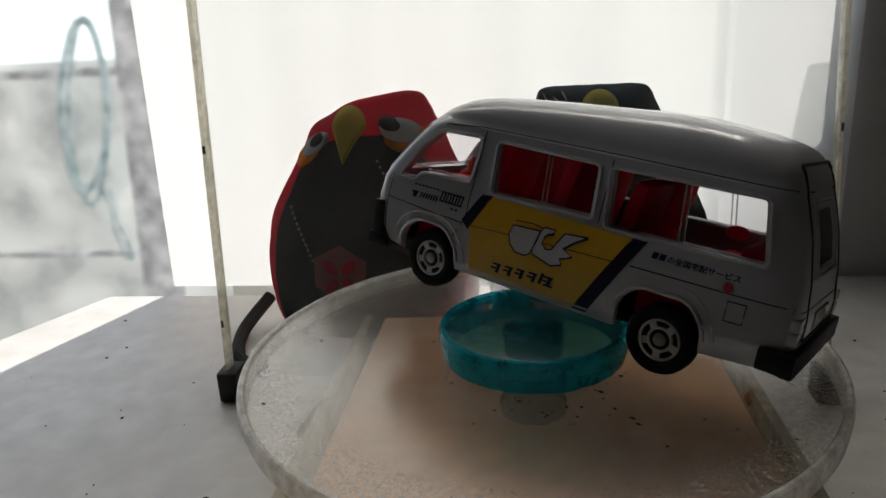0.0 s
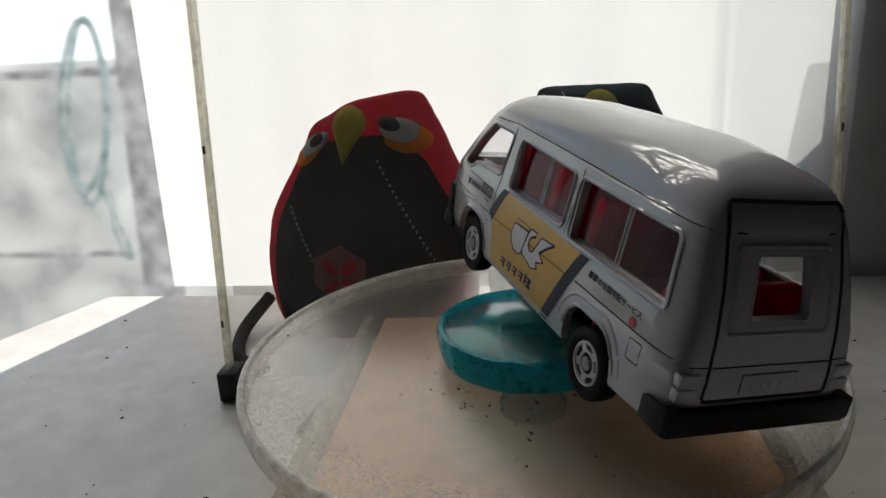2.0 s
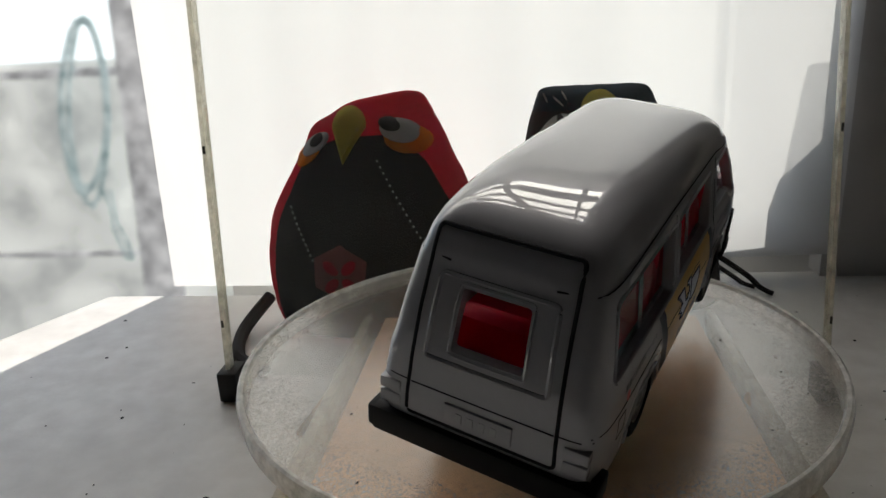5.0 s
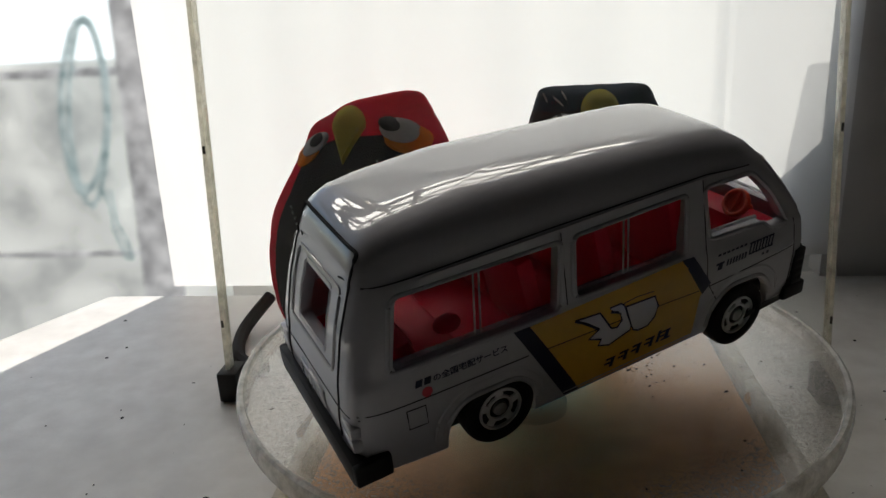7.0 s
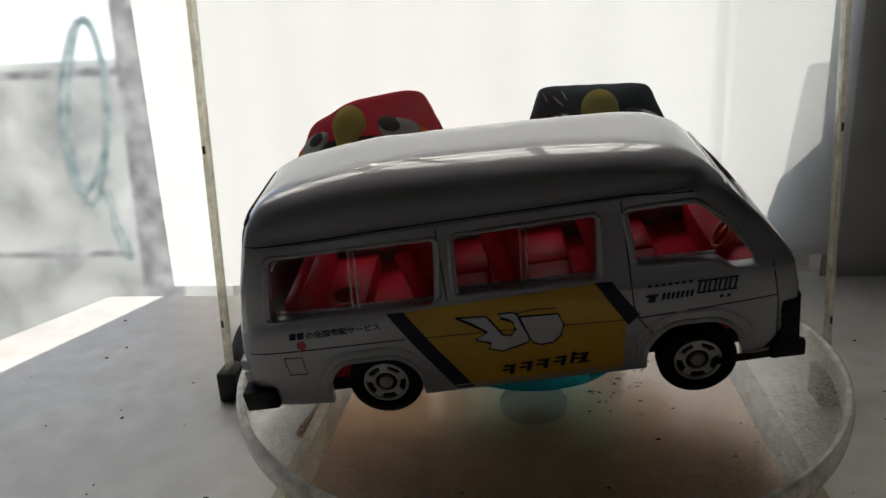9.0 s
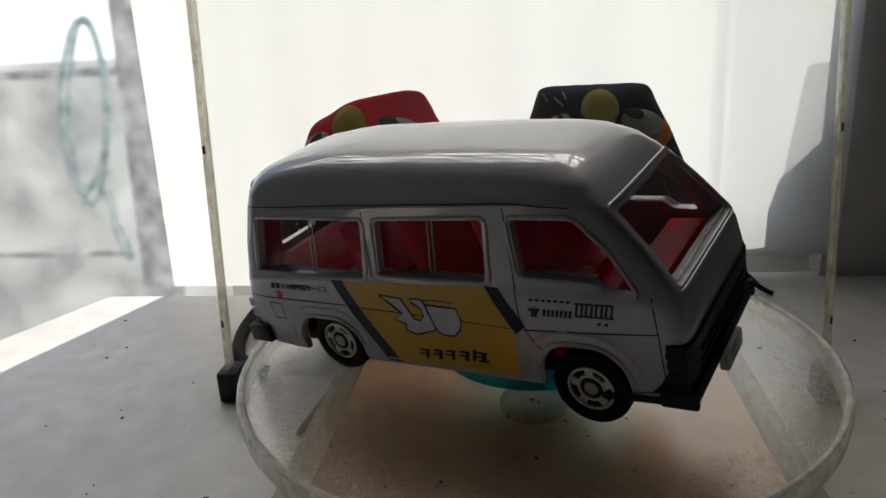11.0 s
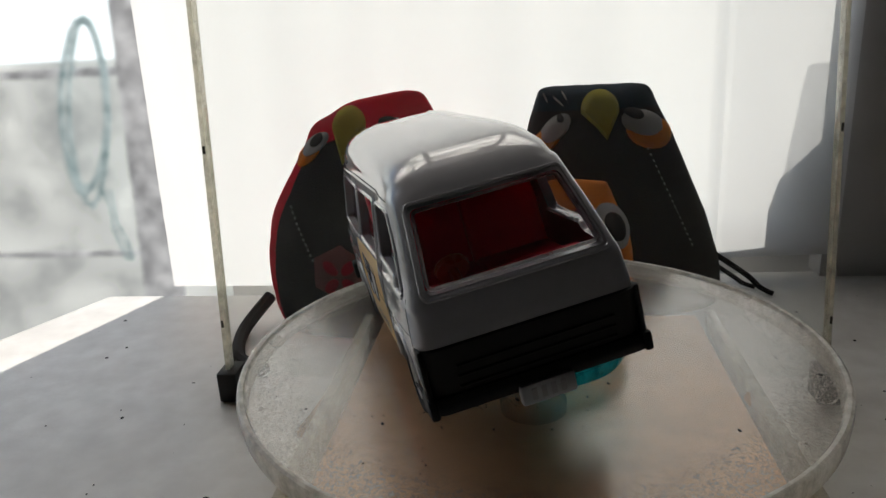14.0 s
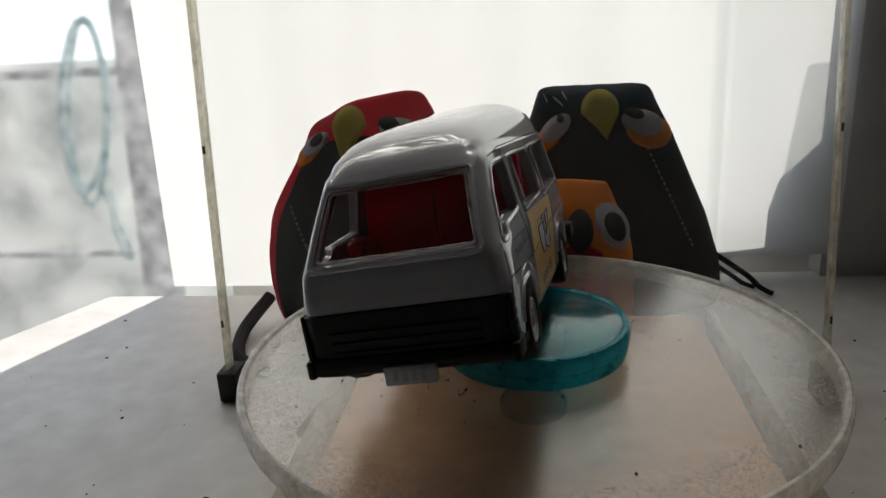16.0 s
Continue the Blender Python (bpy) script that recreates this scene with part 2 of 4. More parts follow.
def box(bm, x0, x1, y0, y1, z0, z1, bevel=0.0, m=None):
    r = bmesh.ops.create_cube(bm, size=1.0)
    vs = r["verts"]
    for v in vs:
        v.co = Vector((x0 + (v.co.x + 0.5) * (x1 - x0), y0 + (v.co.y + 0.5) * (y1 - y0), z0 + (v.co.z + 0.5) * (z1 - z0)))
    if m:
        bmesh.ops.transform(bm, matrix=m, verts=vs)
    if bevel:
        es = {e for v in vs for e in v.link_edges}
        bmesh.ops.bevel(bm, geom=list(es), offset=bevel, segments=2, affect="EDGES", profile=0.5)
    return bm


def lathe(bm, rings, seg=48, m=None, mat_index=0):
    """Turns a closed or open row of (radius, height) about z."""
    rows = []
    for r, z in rings:
        if r < 1e-6:
            rows.append([bm.verts.new((0, 0, z))])
        else:
            rows.append([bm.verts.new((r * math.cos(2 * math.pi * i / seg), r * math.sin(2 * math.pi * i / seg), z)) for i in range(seg)])
    for a, b in zip(rows, rows[1:]):
        for i in range(seg):
            j = (i + 1) % seg
            if len(a) == 1 and len(b) == 1:
                continue
            if len(a) == 1:
                f = bm.faces.new((a[0], b[i], b[j]))
            elif len(b) == 1:
                f = bm.faces.new((a[i], a[j], b[0]))
            else:
                f = bm.faces.new((a[i], a[j], b[j], b[i]))
            f.material_index = mat_index
    if m:
        bmesh.ops.transform(bm, matrix=m, verts=[v for row in rows for v in row])
    return bm


def tube(bm, pts, r, seg=8, closed=False):
    """A round bar along points; r may be one radius or one for each point."""
    pts = [Vector(q) for q in pts]
    n = len(pts)
    rows = []
    for i, q in enumerate(pts):
        a = pts[(i - 1) % n] if (closed or i > 0) else q
        b = pts[(i + 1) % n] if (closed or i < n - 1) else q
        d = (b - a).normalized()
        up = Vector((0, 0, 1)) if abs(d.z) < 0.9 else Vector((0, 1, 0))
        u = d.cross(up).normalized()
        w = u.cross(d)
        rad = r[i] if isinstance(r, (list, tuple)) else r
        rows.append([bm.verts.new(q + rad * (math.cos(2 * math.pi * k / seg) * u + math.sin(2 * math.pi * k / seg) * w)) for k in range(seg)])
    for i in range(n if closed else n - 1):
        a, b = rows[i], rows[(i + 1) % n]
        for k in range(seg):
            bm.faces.new((a[k], a[(k + 1) % seg], b[(k + 1) % seg], b[k]))
    if not closed:
        bm.faces.new(rows[0])
        bm.faces.new(rows[-1][::-1])
    return bm


def prism(bm, outline, axis, lo, hi):
    """Extrudes a closed outline: axis 'y' takes (x, z) points, 'x' takes (y, z), 'z' takes (x, y)."""
    def put(a, b, c):
        return (a, c, b) if axis == "y" else (c, a, b) if axis == "x" else (a, b, c)
    bot = [bm.verts.new(put(a, b, lo)) for a, b in outline]
    top = [bm.verts.new(put(a, b, hi)) for a, b in outline]
    n = len(outline)
    for i in range(n):
        j = (i + 1) % n
        bm.faces.new((bot[i], bot[j], top[j], top[i]))
    bm.faces.new(bot[::-1])
    bm.faces.new(top)
    return bm


def rounded(corners, r, seg=4):
    """A polygon with its corners rounded."""
    out = []
    n = len(corners)
    for i in range(n):
        c, a, b = (Vector(corners[k]).to_2d() for k in (i, i - 1, (i + 1) % n))
        da, db = (a - c), (b - c)
        k = min(r, da.length * 0.45, db.length * 0.45)
        p0, p1 = c + da.normalized() * k, c + db.normalized() * k
        for s in range(seg + 1):
            t = s / seg
            q = (1 - t) ** 2 * p0 + 2 * t * (1 - t) * c + t * t * p1
            out.append((q.x, q.y))
    return out


def cut(ob, *cutters):
    """Cuts meshes out of ob, for good."""
    made = []
    for bm in cutters:
        bmesh.ops.recalc_face_normals(bm, faces=bm.faces)
        bmesh.ops.scale(bm, vec=(MM, MM, MM), verts=bm.verts)
        me = bpy.data.meshes.new("cutter")
        bm.to_mesh(me)
        bm.free()
        c = new("cutter", me)
        made.append(c)
        mod = ob.modifiers.new("cut", "BOOLEAN")
        mod.operation, mod.solver, mod.object = "DIFFERENCE", "EXACT", c
    dg = bpy.context.evaluated_depsgraph_get()
    dg.update()
    me = bpy.data.meshes.new_from_object(ob.evaluated_get(dg))
    ob.modifiers.clear()
    old = ob.data
    me.name = old.name
    ob.data = me
    me.set_sharp_from_angle(angle=radians(32))
    for c in made:
        bpy.data.objects.remove(c)
    return ob


# ---- the setting ----
TABLE_Z = -25.0


def setting():
    bm = bmesh.new()
    outline = [(-121.5, 84.4), (-164, -10), (-219, -130), (420, -130), (420, 97), (86, 97), (60, 97), (-60, 84)]
    prism(bm, outline, "z", TABLE_Z - 18, TABLE_Z)
    tagged(part("tabletop", bm, M_TABLE, smooth=False), "scuffed pale grey tabletop with crumbs of dirt", "table", kind="structure")
    # the white sheet before the window
    bm = bmesh.new()
    nx, nz = 240, 30
    grid = []
    for k in range(nz + 1):
        z = -23.5 + (150 + 23.5) * k / nz
        row = []
        for i in range(nx + 1):
            u = i / nx
            lean = -103.5 + (z + 25) * 0.025
            x = lean + u * (80 - lean)
            y = 88 + 0.25 * math.sin(x * 0.11) + 0.1 * math.sin(x * 0.31 + 1) + 0.5 * math.exp(-((x - 48.6) / 0.7) ** 2) + max(0, u - 0.75) * 9.6
            zz = z + (8.5 * max(0, (u - 0.25)) / 0.75 if k == 0 else 0)
            row.append(bm.verts.new((x, y, zz)))
        grid.append(row)
    for a, b in zip(grid, grid[1:]):
        for i in range(nx):
            bm.faces.new((a[i], a[i + 1], b[i + 1], b[i]))
    sheet = tagged(part("curtain", bm, M_SHEET), "thin white curtain glowing with daylight behind it", "curtain", kind="structure")
    # sill under the sheet
    bm = bmesh.new()
    box(bm, -92, 24, 101.5, 130, TABLE_Z - 10, TABLE_Z + 3.5, 0.8)
    # this part's unseen height is added to block sun under the sheet
    box(bm, 24.2, 300, 101.5, 130, TABLE_Z - 10, TABLE_Z + 19, 0.8)
    tagged(part("window_sill", bm, M_WALL), "dull grey window sill behind the table", "sill", kind="structure")
    # wall at the right of the window
    bm = bmesh.new()
    box(bm, 77.2, 1200, 93, 101, TABLE_Z, 1500)
    tagged(part("wall_east", bm, M_WALL, smooth=False), "dim grey plaster wall beside the window", "wall", kind="structure")
    bm = bmesh.new()
    box(bm, -1500, -800, 100, 160, -750, 1500)
    box(bm, -800, 81, 100, 160, 452, 1500)
    box(bm, -800, -125, 100, 160, -750, -120)
    tagged(part("wall_north", bm, M_ROOM, smooth=False), "plain wall round the window", "wall", kind="structure")
    # window bars above the sheet
    bm = bmesh.new()
    for z in (150, 205, 262, 322, 400):
        box(bm, -800, 80, 118, 126, z, z + 10)
    for i in range(9):
        x = -360 + i * 50
        box(bm, x, x + 7, 112, 117.5, 152, 452)
    for i in range(3):
        box(bm, -4, 4, 106, 111, -210, 210, m=pose(-250 + i * 120, 0, 320, 0, 38, 0))
    tagged(part("window_1", bm, M_FRAME, smooth=False), "grey window bars against the sky", "window", kind="structure")
    # the rest of the room
    bm = bmesh.new()
    box(bm, -1500, 1200, -2400, 160, 1500, 1540)
    tagged(part("ceiling", bm, M_ROOM, smooth=False), "plain ceiling", "ceiling", kind="structure")
    bm = bmesh.new()
    box(bm, -1500, 1200, -2400, 160, -790, -750)
    tagged(part("floor", bm, M_FLOOR, smooth=False), "brown floor", "floor", kind="structure")
    for name, b in (("wall_west", (-1540, -1500, -2400, 160, -750, 1500)), ("wall_far_east", (1200, 1240, -2400, 160, -750, 1500)), ("wall_south", (-1500, 1200, -2440, -2400, -750, 1500))):
        bm = bmesh.new()
        box(bm, *b)
        tagged(part(name, bm, M_ROOM, smooth=False), "plain room wall", "wall", kind="structure")


def outside():
    """The yard past the edge of the sheet; emission makes it far too bright."""
    # the wall's own glow replaces light on its shaded side
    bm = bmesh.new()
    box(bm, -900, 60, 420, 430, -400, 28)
    tagged(part("yard_wall", bm, M_OUT, smooth=False), "pale yard wall outside the window, self-lit to look over-bright", "wall", kind="structure")
    # added emissive sheet, in place of the bright distance
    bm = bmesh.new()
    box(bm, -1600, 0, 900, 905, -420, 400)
    tagged(part("backdrop", bm, M_FAR, smooth=False), "glowing white sheet added for the brightness beyond the yard", "backdrop", kind="structure")
    bm = bmesh.new()
    box(bm, -3000, 3000, 160, 5000, -420, -400)
    tagged(part("ground", bm, M_GROUND, smooth=False), "pale yard ground", "ground", kind="structure")
    bm = bmesh.new()
    box(bm, -800, -62, 150, 151, -120, 150)
    pane = tagged(part("window_2", bm, M_HAZE, smooth=False), "hazy scratched window pane beside the curtain", "window", kind="structure")
    pane.visible_shadow = False
    # fence and hose are given a glow to look washed out by daylight
    fence = thing("yard_fence", label="pale yard fence rails, self-lit to look over-bright", category="fence")
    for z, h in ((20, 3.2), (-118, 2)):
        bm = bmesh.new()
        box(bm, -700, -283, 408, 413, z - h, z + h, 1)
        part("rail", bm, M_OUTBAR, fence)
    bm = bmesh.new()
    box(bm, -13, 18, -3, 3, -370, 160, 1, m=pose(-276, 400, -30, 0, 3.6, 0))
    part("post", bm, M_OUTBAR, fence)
    hose = thing("garden_hose", label="teal garden hose hanging in a long loop, self-lit to look over-bright", category="hose")
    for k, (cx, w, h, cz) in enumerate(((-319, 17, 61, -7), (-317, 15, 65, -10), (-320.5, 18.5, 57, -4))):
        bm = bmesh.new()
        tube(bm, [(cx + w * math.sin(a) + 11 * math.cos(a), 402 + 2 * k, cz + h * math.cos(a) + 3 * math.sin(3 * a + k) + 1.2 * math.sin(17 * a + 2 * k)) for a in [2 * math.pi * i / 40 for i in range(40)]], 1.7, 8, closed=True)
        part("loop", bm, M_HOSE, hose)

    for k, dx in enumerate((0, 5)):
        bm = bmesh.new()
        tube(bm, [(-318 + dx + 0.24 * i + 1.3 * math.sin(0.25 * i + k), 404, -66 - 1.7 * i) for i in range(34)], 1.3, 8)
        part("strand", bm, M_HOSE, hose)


def behind_sheet():
    """Behind the sheet: a second width, plus unseen film and board added for shade."""
    # unseen film, cut to the outline of the sheet's paler shadow strip
    bm = bmesh.new()
    film_outline = [(71.2, 37.5), (92, 40.0), (92, -14), (66, -14), (68.2, 14)]
    bm.faces.new([bm.verts.new((x, 98.4, z)) for x, z in film_outline])
    tagged(part("strip_shade_film", bm, M_SHADEFILM, smooth=False), "unseen thin film added behind the curtain to dim a strip", "curtain", kind="structure")
    bm = bmesh.new()
    bm.faces.new([bm.verts.new((x, 97.0, z)) for x, z in ((48.7, -20), (92, -20), (92, 150), (48.7, 150))])
    tagged(part("curtain_overlap", bm, M_FILM, smooth=False), "second width of the white curtain behind the seam", "curtain", kind="structure")
    # unseen blocker, shaped to throw the diagonal shadow on the sheet
    bm = bmesh.new()
    prism(bm, [(67.5, 10.2), (84, 26.5), (110, 45), (110, -19), (65.2, -19), (65.6, 2.6)], "y", 99.4, 100.4)
    tagged(part("shade_board", bm, M_WALL, smooth=False), "unseen board added behind the curtain to cast its diagonal shadow", "board")


setting()
outside()
behind_sheet()


# ---- the acrylic panel ----
def acrylic_panel():
    pan = thing("acrylic_panel", label="clear acrylic panel with pale edges on black rubber feet", category="display panel")
    bm = bmesh.new()
    x0, x1, y = -61.9, 54.4, 27.0
    lean = -0.052
    def px(x, z):
        return x + (lean if x > 0 else -lean) * (z + 20)
    bot, top = TABLE_Z + 5, 130
    q = [(px(x0, bot), bot), (px(x1, bot), bot), (px(x1, top), top), (px(x0, top), top)]
    prism(bm, [(q[0][0] + 0.8, bot), (q[1][0] - 0.6, bot), (q[2][0] - 0.6, top), (q[3][0] + 0.8, top)], "y", y, y + 1.6)
    ob = part("sheet", bm, M_ACRYL, pan, smooth=False)
    ob.visible_shadow = False
    for x, w in ((x0, 0.44), (x1, 0.35)):
        bm = bmesh.new()
        s = 1 if x > 0 else -1
        a, b = px(x, bot), px(x, top)
        prism(bm, [(a - w, bot), (a + w, bot), (b + w, top), (b - w, top)], "y", y - 0.3, y + 2)
        part("edge", bm, M_ACRYLEDGE, pan, "milky yellowish polished edge")
        for z in (-9, 26):
            bm = bmesh.new()
            box(bm, px(x, z) - w * 0.5, px(x, z) + w * 0.5, y - 0.55, y - 0.3, z, z + 1.4)
            part("chip", bm, M_SPECK, pan, smooth=False)
        bm = bmesh.new()
        box(bm, a - 1.8, a + 2.4, y - 2.2, y + 4, TABLE_Z, bot + 1.5, 0.5)
        part("foot", bm, M_RUBBER, pan, "black rubber foot")


acrylic_panel()


# ---- the turntable ----
def turntable():
    base = thing("display_stand", label="tan display stand with clear walls and amber legs", category="display stand")
    bm = bmesh.new()
    box(bm, -30.3, 32.3, -36, 36, -19, -11, 0.6)
    part("body", bm, M_TAN, base, "tan board box")
    for x in (-33.4, 35.0):
        bm = bmesh.new()
        box(bm, x - 0.9, x + 0.9, -36, 36, -18, -10.4, 0.2)
        part("wall", bm, M_ACRYLEDGE, base, "clear plastic side wall")
    bm = bmesh.new()
    lathe(bm, [(0, -12), (5.2, -12), (5.2, -9.6), (4.4, -9.2), (4.4, -6.4), (4.9, -6.0), (4.9, -5.0), (3.6, -4.6), (3.6, -2.7), (0, -2.7)], 32)
    part("spindle", bm, M_HUB, base, "clear plastic spindle")
    for sx, sy in ((-1, -1), (1, -1), (-1, 1), (1, 1)):
        bm = bmesh.new()
        y = -13 + sy * 18
        tube(bm, [(sx * 34, y, -12), (sx * 43, y + 8, TABLE_Z + 0.6)], 1.0, 8)
        part("leg", bm, M_AMBER, base, "amber wooden leg")
    bm = bmesh.new()
    box(bm, -27, 29, -33, 33, TABLE_Z, -18.9)
    part("plinth", bm, M_TAN, base)

    disc = thing("turntable_disc", label="scuffed clear acrylic turntable disc with frosted rim", category="turntable")
    bm = bmesh.new()
    lathe(bm, [(0, -2.6), (42.4, -2.6), (42.4, -0.8), (0, -0.8)], 96)
    ob = part("plate", bm, M_PLATE, disc)
    bm = bmesh.new()
    lathe(bm, [(42.3, -3.5), (42.9, -3.8), (43.4, -3.4), (43.6, -1.2), (43.45, -0.5), (43.1, -0.3), (42.6, -0.4), (42.3, -0.9), (42.3, -3.5)], 96)
    part("rim", bm, M_RIM, disc, "frosted white rim")
    rnd = random.Random(4)
    bm = bmesh.new()
    for i in range(260):
        a = rnd.choice((rnd.uniform(0, 2 * math.pi), rnd.gauss(2.5, 0.35), rnd.gauss(-0.9, 0.4)))
        r = rnd.choice((rnd.uniform(15, 19), rnd.uniform(15, 24), rnd.uniform(14, 40)))
        s = rnd.choice((0.05, 0.07, 0.1, 0.14, 0.22)) * rnd.uniform(0.6, 1.2)
        lathe(bm, [(0, 0), (s, 0), (s * 0.7, s * 0.4), (0, s * 0.5)], 6, m=Matrix.Translation((r * math.cos(a), r * math.sin(a), -0.78)) @ Matrix.Diagonal((rnd.uniform(0.6, 2.2), 1, 1, 1)) @ Matrix.Rotation(rnd.uniform(0, 3), 4, "Z"))
    specks = part("dirt", bm, M_SPECK, disc, "dark dirt specks and crumbs")
    specks["kind"] = "stuff"

    cap = thing("teal_cap", label="translucent teal plastic cap glued on the clear disc", category="plastic cap")
    bm = bmesh.new()
    lathe(bm, [(13.4, 2.6), (13.5, 3.4), (13.0, 3.7), (0, 3.7), (0, 3.0), (12.6, 3.0), (13.4, 2.6)], 72)
    part("top", bm, M_TEAL, cap)
    bm = bmesh.new()
    seg = 96
    rows = []
    for r, z in ((12.2, -0.7), (13.6, -0.75), (13.9, 0.3), (13.75, 1.1), (14.15, 1.5), (14.2, 3.2), (13.9, 3.85), (13.3, 3.95), (12.9, 3.75), (12.7, 2.0), (12.2, -0.7)):
        row = []
        for i in range(seg):
            a = 2 * math.pi * i / seg
            n = noise.noise((math.cos(a) * 6, math.sin(a) * 6, z))
            rough = 0.5 if 2.3 < (a + 0.4) % (2 * math.pi) < 3.3 else 0.05
            rr = r + n * rough * (1.0 if r > 13 else 0.2)
            row.append(bm.verts.new((rr * math.cos(a), rr * math.sin(a), z)))
        rows.append(row)
    for a, b in zip(rows, rows[1:]):
        for i in range(seg):
            j = (i + 1) % seg
            bm.faces.new((a[i], a[j], b[j], b[i]))
    part("skirt", bm, M_TEALRIM, cap, "teal skirt with a broken rough edge")
    bm = bmesh.new()
    lathe(bm, [(0, -0.7), (4.6, -0.7), (4.6, 2.6), (3.6, 2.9), (3.2, 2.2), (0, 2.0)], 32)
    part("boss", bm, M_TEALRIM, cap, "dark teal hollow boss in the middle")
    return disc, cap


DISC, CAP = turntable()


# ---- the toy van ----
def lerp_table(table, z):
    for (z0, *a), (z1, *b) in zip(table, table[1:]):
        if z <= z1:
            t = min(max((z - z0) / (z1 - z0), 0), 1)
            return [p + (q - p) * t for p, q in zip(a, b)]
    return list(table[-1][1:])


# height, rear x, front x, half width, squareness of the front and of the rear corners
HULL = [
    (4.7, -14.6, 50.1, 12.0, 18, 12),
    (5.6, -15.3, 50.5, 12.35, 18, 13),
    (9.0, -15.6, 50.9, 12.5, 19, 14),
    (11.6, -15.6, 51.2, 12.6, 19, 14),
    (13.2, -15.4, 51.3, 12.55, 18, 14),
    (13.7, -15.3, 51.2, 12.5, 18, 14),
    (16.2, -15.0, 50.9, 12.3, 17, 13),
    (17.6, -14.7, 50.3, 11.9, 16, 13),
    (21.5, -13.8, 47.6, 11.3, 14, 12),
    (25.6, -12.4, 44.3, 10.65, 12, 11),
    (26.6, -12.0, 43.5, 10.5, 11, 11),
    (27.0, -12.0, 43.2, 10.15, 10, 11),
    (29.0, -11.3, 41.9, 9.8, 9, 10),
    (30.4, -10.4, 40.5, 9.25, 7, 9),
    (31.4, -9.4, 39.3, 8.55, 6.5, 8),
    (32.1, -7.8, 37.7, 7.6, 6, 7),
    (32.7, -4.6, 35.0, 6.3, 5, 5.5),
    (33.1, 1.0, 30.0, 4.5, 4.5, 5),
    (33.3, 8.0, 24.0, 2.4, 3, 3),
]


def hull(z, inset=0.0):
    xr, xf, w, nf, nr = lerp_table(HULL, z)
    return xr + inset, xf - inset, w - inset, nf, nr


def side_y(x, z, inset=0.0):
    xr, xf, w, nf, nr = hull(z, inset)
    c, a = (xr + xf) / 2, (xf - xr) / 2
    u = min(abs(x - c) / a, 0.9999)
    n = nf if x > c else nr
    return w * (1 - u ** n) ** (1 / n)


def end_x(y, z, front, inset=0.0):
    xr, xf, w, nf, nr = hull(z, inset)
    c, a = (xr + xf) / 2, (xf - xr) / 2
    n = nf if front else nr
    d = a * (1 - min(abs(y) / w, 0.9999) ** n) ** (1 / n)
    return c + d if front else c - d


def hull_mesh(inset=0.0, low=None, seg=96):
    bm = bmesh.new()
    levels = []
    for (z0, *_), (z1, *_) in zip(HULL, HULL[1:]):
        k = max(1, round((z1 - z0) / 0.9))
        levels += [z0 + (z1 - z0) * i / k for i in range(k)]
    levels.append(HULL[-1][0])
    rows = []
    for z in levels:
        if low is not None and z == levels[0]:
            zz = low
        else:
            zz = z - inset * 0.9
        xr, xf, w, nf, nr = hull(z, inset)
        w = max(w, 0.6)
        if xf - xr < 3:
            continue
        c, a = (xr + xf) / 2, (xf - xr) / 2
        row = []
        for i in range(seg):
            t = 2 * math.pi * i / seg
            cs, sn = math.cos(t), math.sin(t)
            n = nf if cs > 0 else nr
            x = c + a * math.copysign(abs(cs) ** (2 / n), cs)
            # the high roof falls away towards the front
            dip = (0.055 * max(x - 5, 0) + 0.04 * max(5 - x, 0)) * max(z - 27, 0) / 6
            row.append(bm.verts.new((x, w * math.copysign(abs(sn) ** (2 / n), sn), zz - dip)))
        rows.append(row)
    for a, b in zip(rows, rows[1:]):
        for i in range(seg):
            j = (i + 1) % seg
            bm.faces.new((a[i], a[j], b[j], b[i]))
    bm.faces.new(rows[0][::-1])
    bm.faces.new(rows[-1])
    return bm


REAR_WIN = [(-10.2, 17.8), (9.9, 17.4), (11.0, 25.0), (-8.5, 25.3)]
MID_WIN = [(12.8, 18.1), (28.7, 17.8), (29.3, 25.1), (13.4, 25.0)]
FRONT_WIN = [(33.4, 18.7), (42.2, 18.4), (43.2, 17.2), (46.6, 17.0), (43.6, 21.6), (40.3, 24.9), (32.8, 25.1)]
ARCHES = ([(-5.6, -3), (-5.0, 8.2), (-2.8, 10.9), (4.0, 10.9), (6.3, 8.6), (7.0, -3)], [(32.9, -3), (33.7, 7.7), (36.3, 10.7), (42.0, 10.6), (44.3, 8.2), (45.1, -3)])
WIND_Y = [(-10.0, 17.3), (10.0, 17.3), (8.7, 25.3), (-8.7, 25.3)]
TAIL_Y = [(-3.9, 18.0), (3.9, 18.0), (3.6, 24.5), (-3.6, 24.5)]


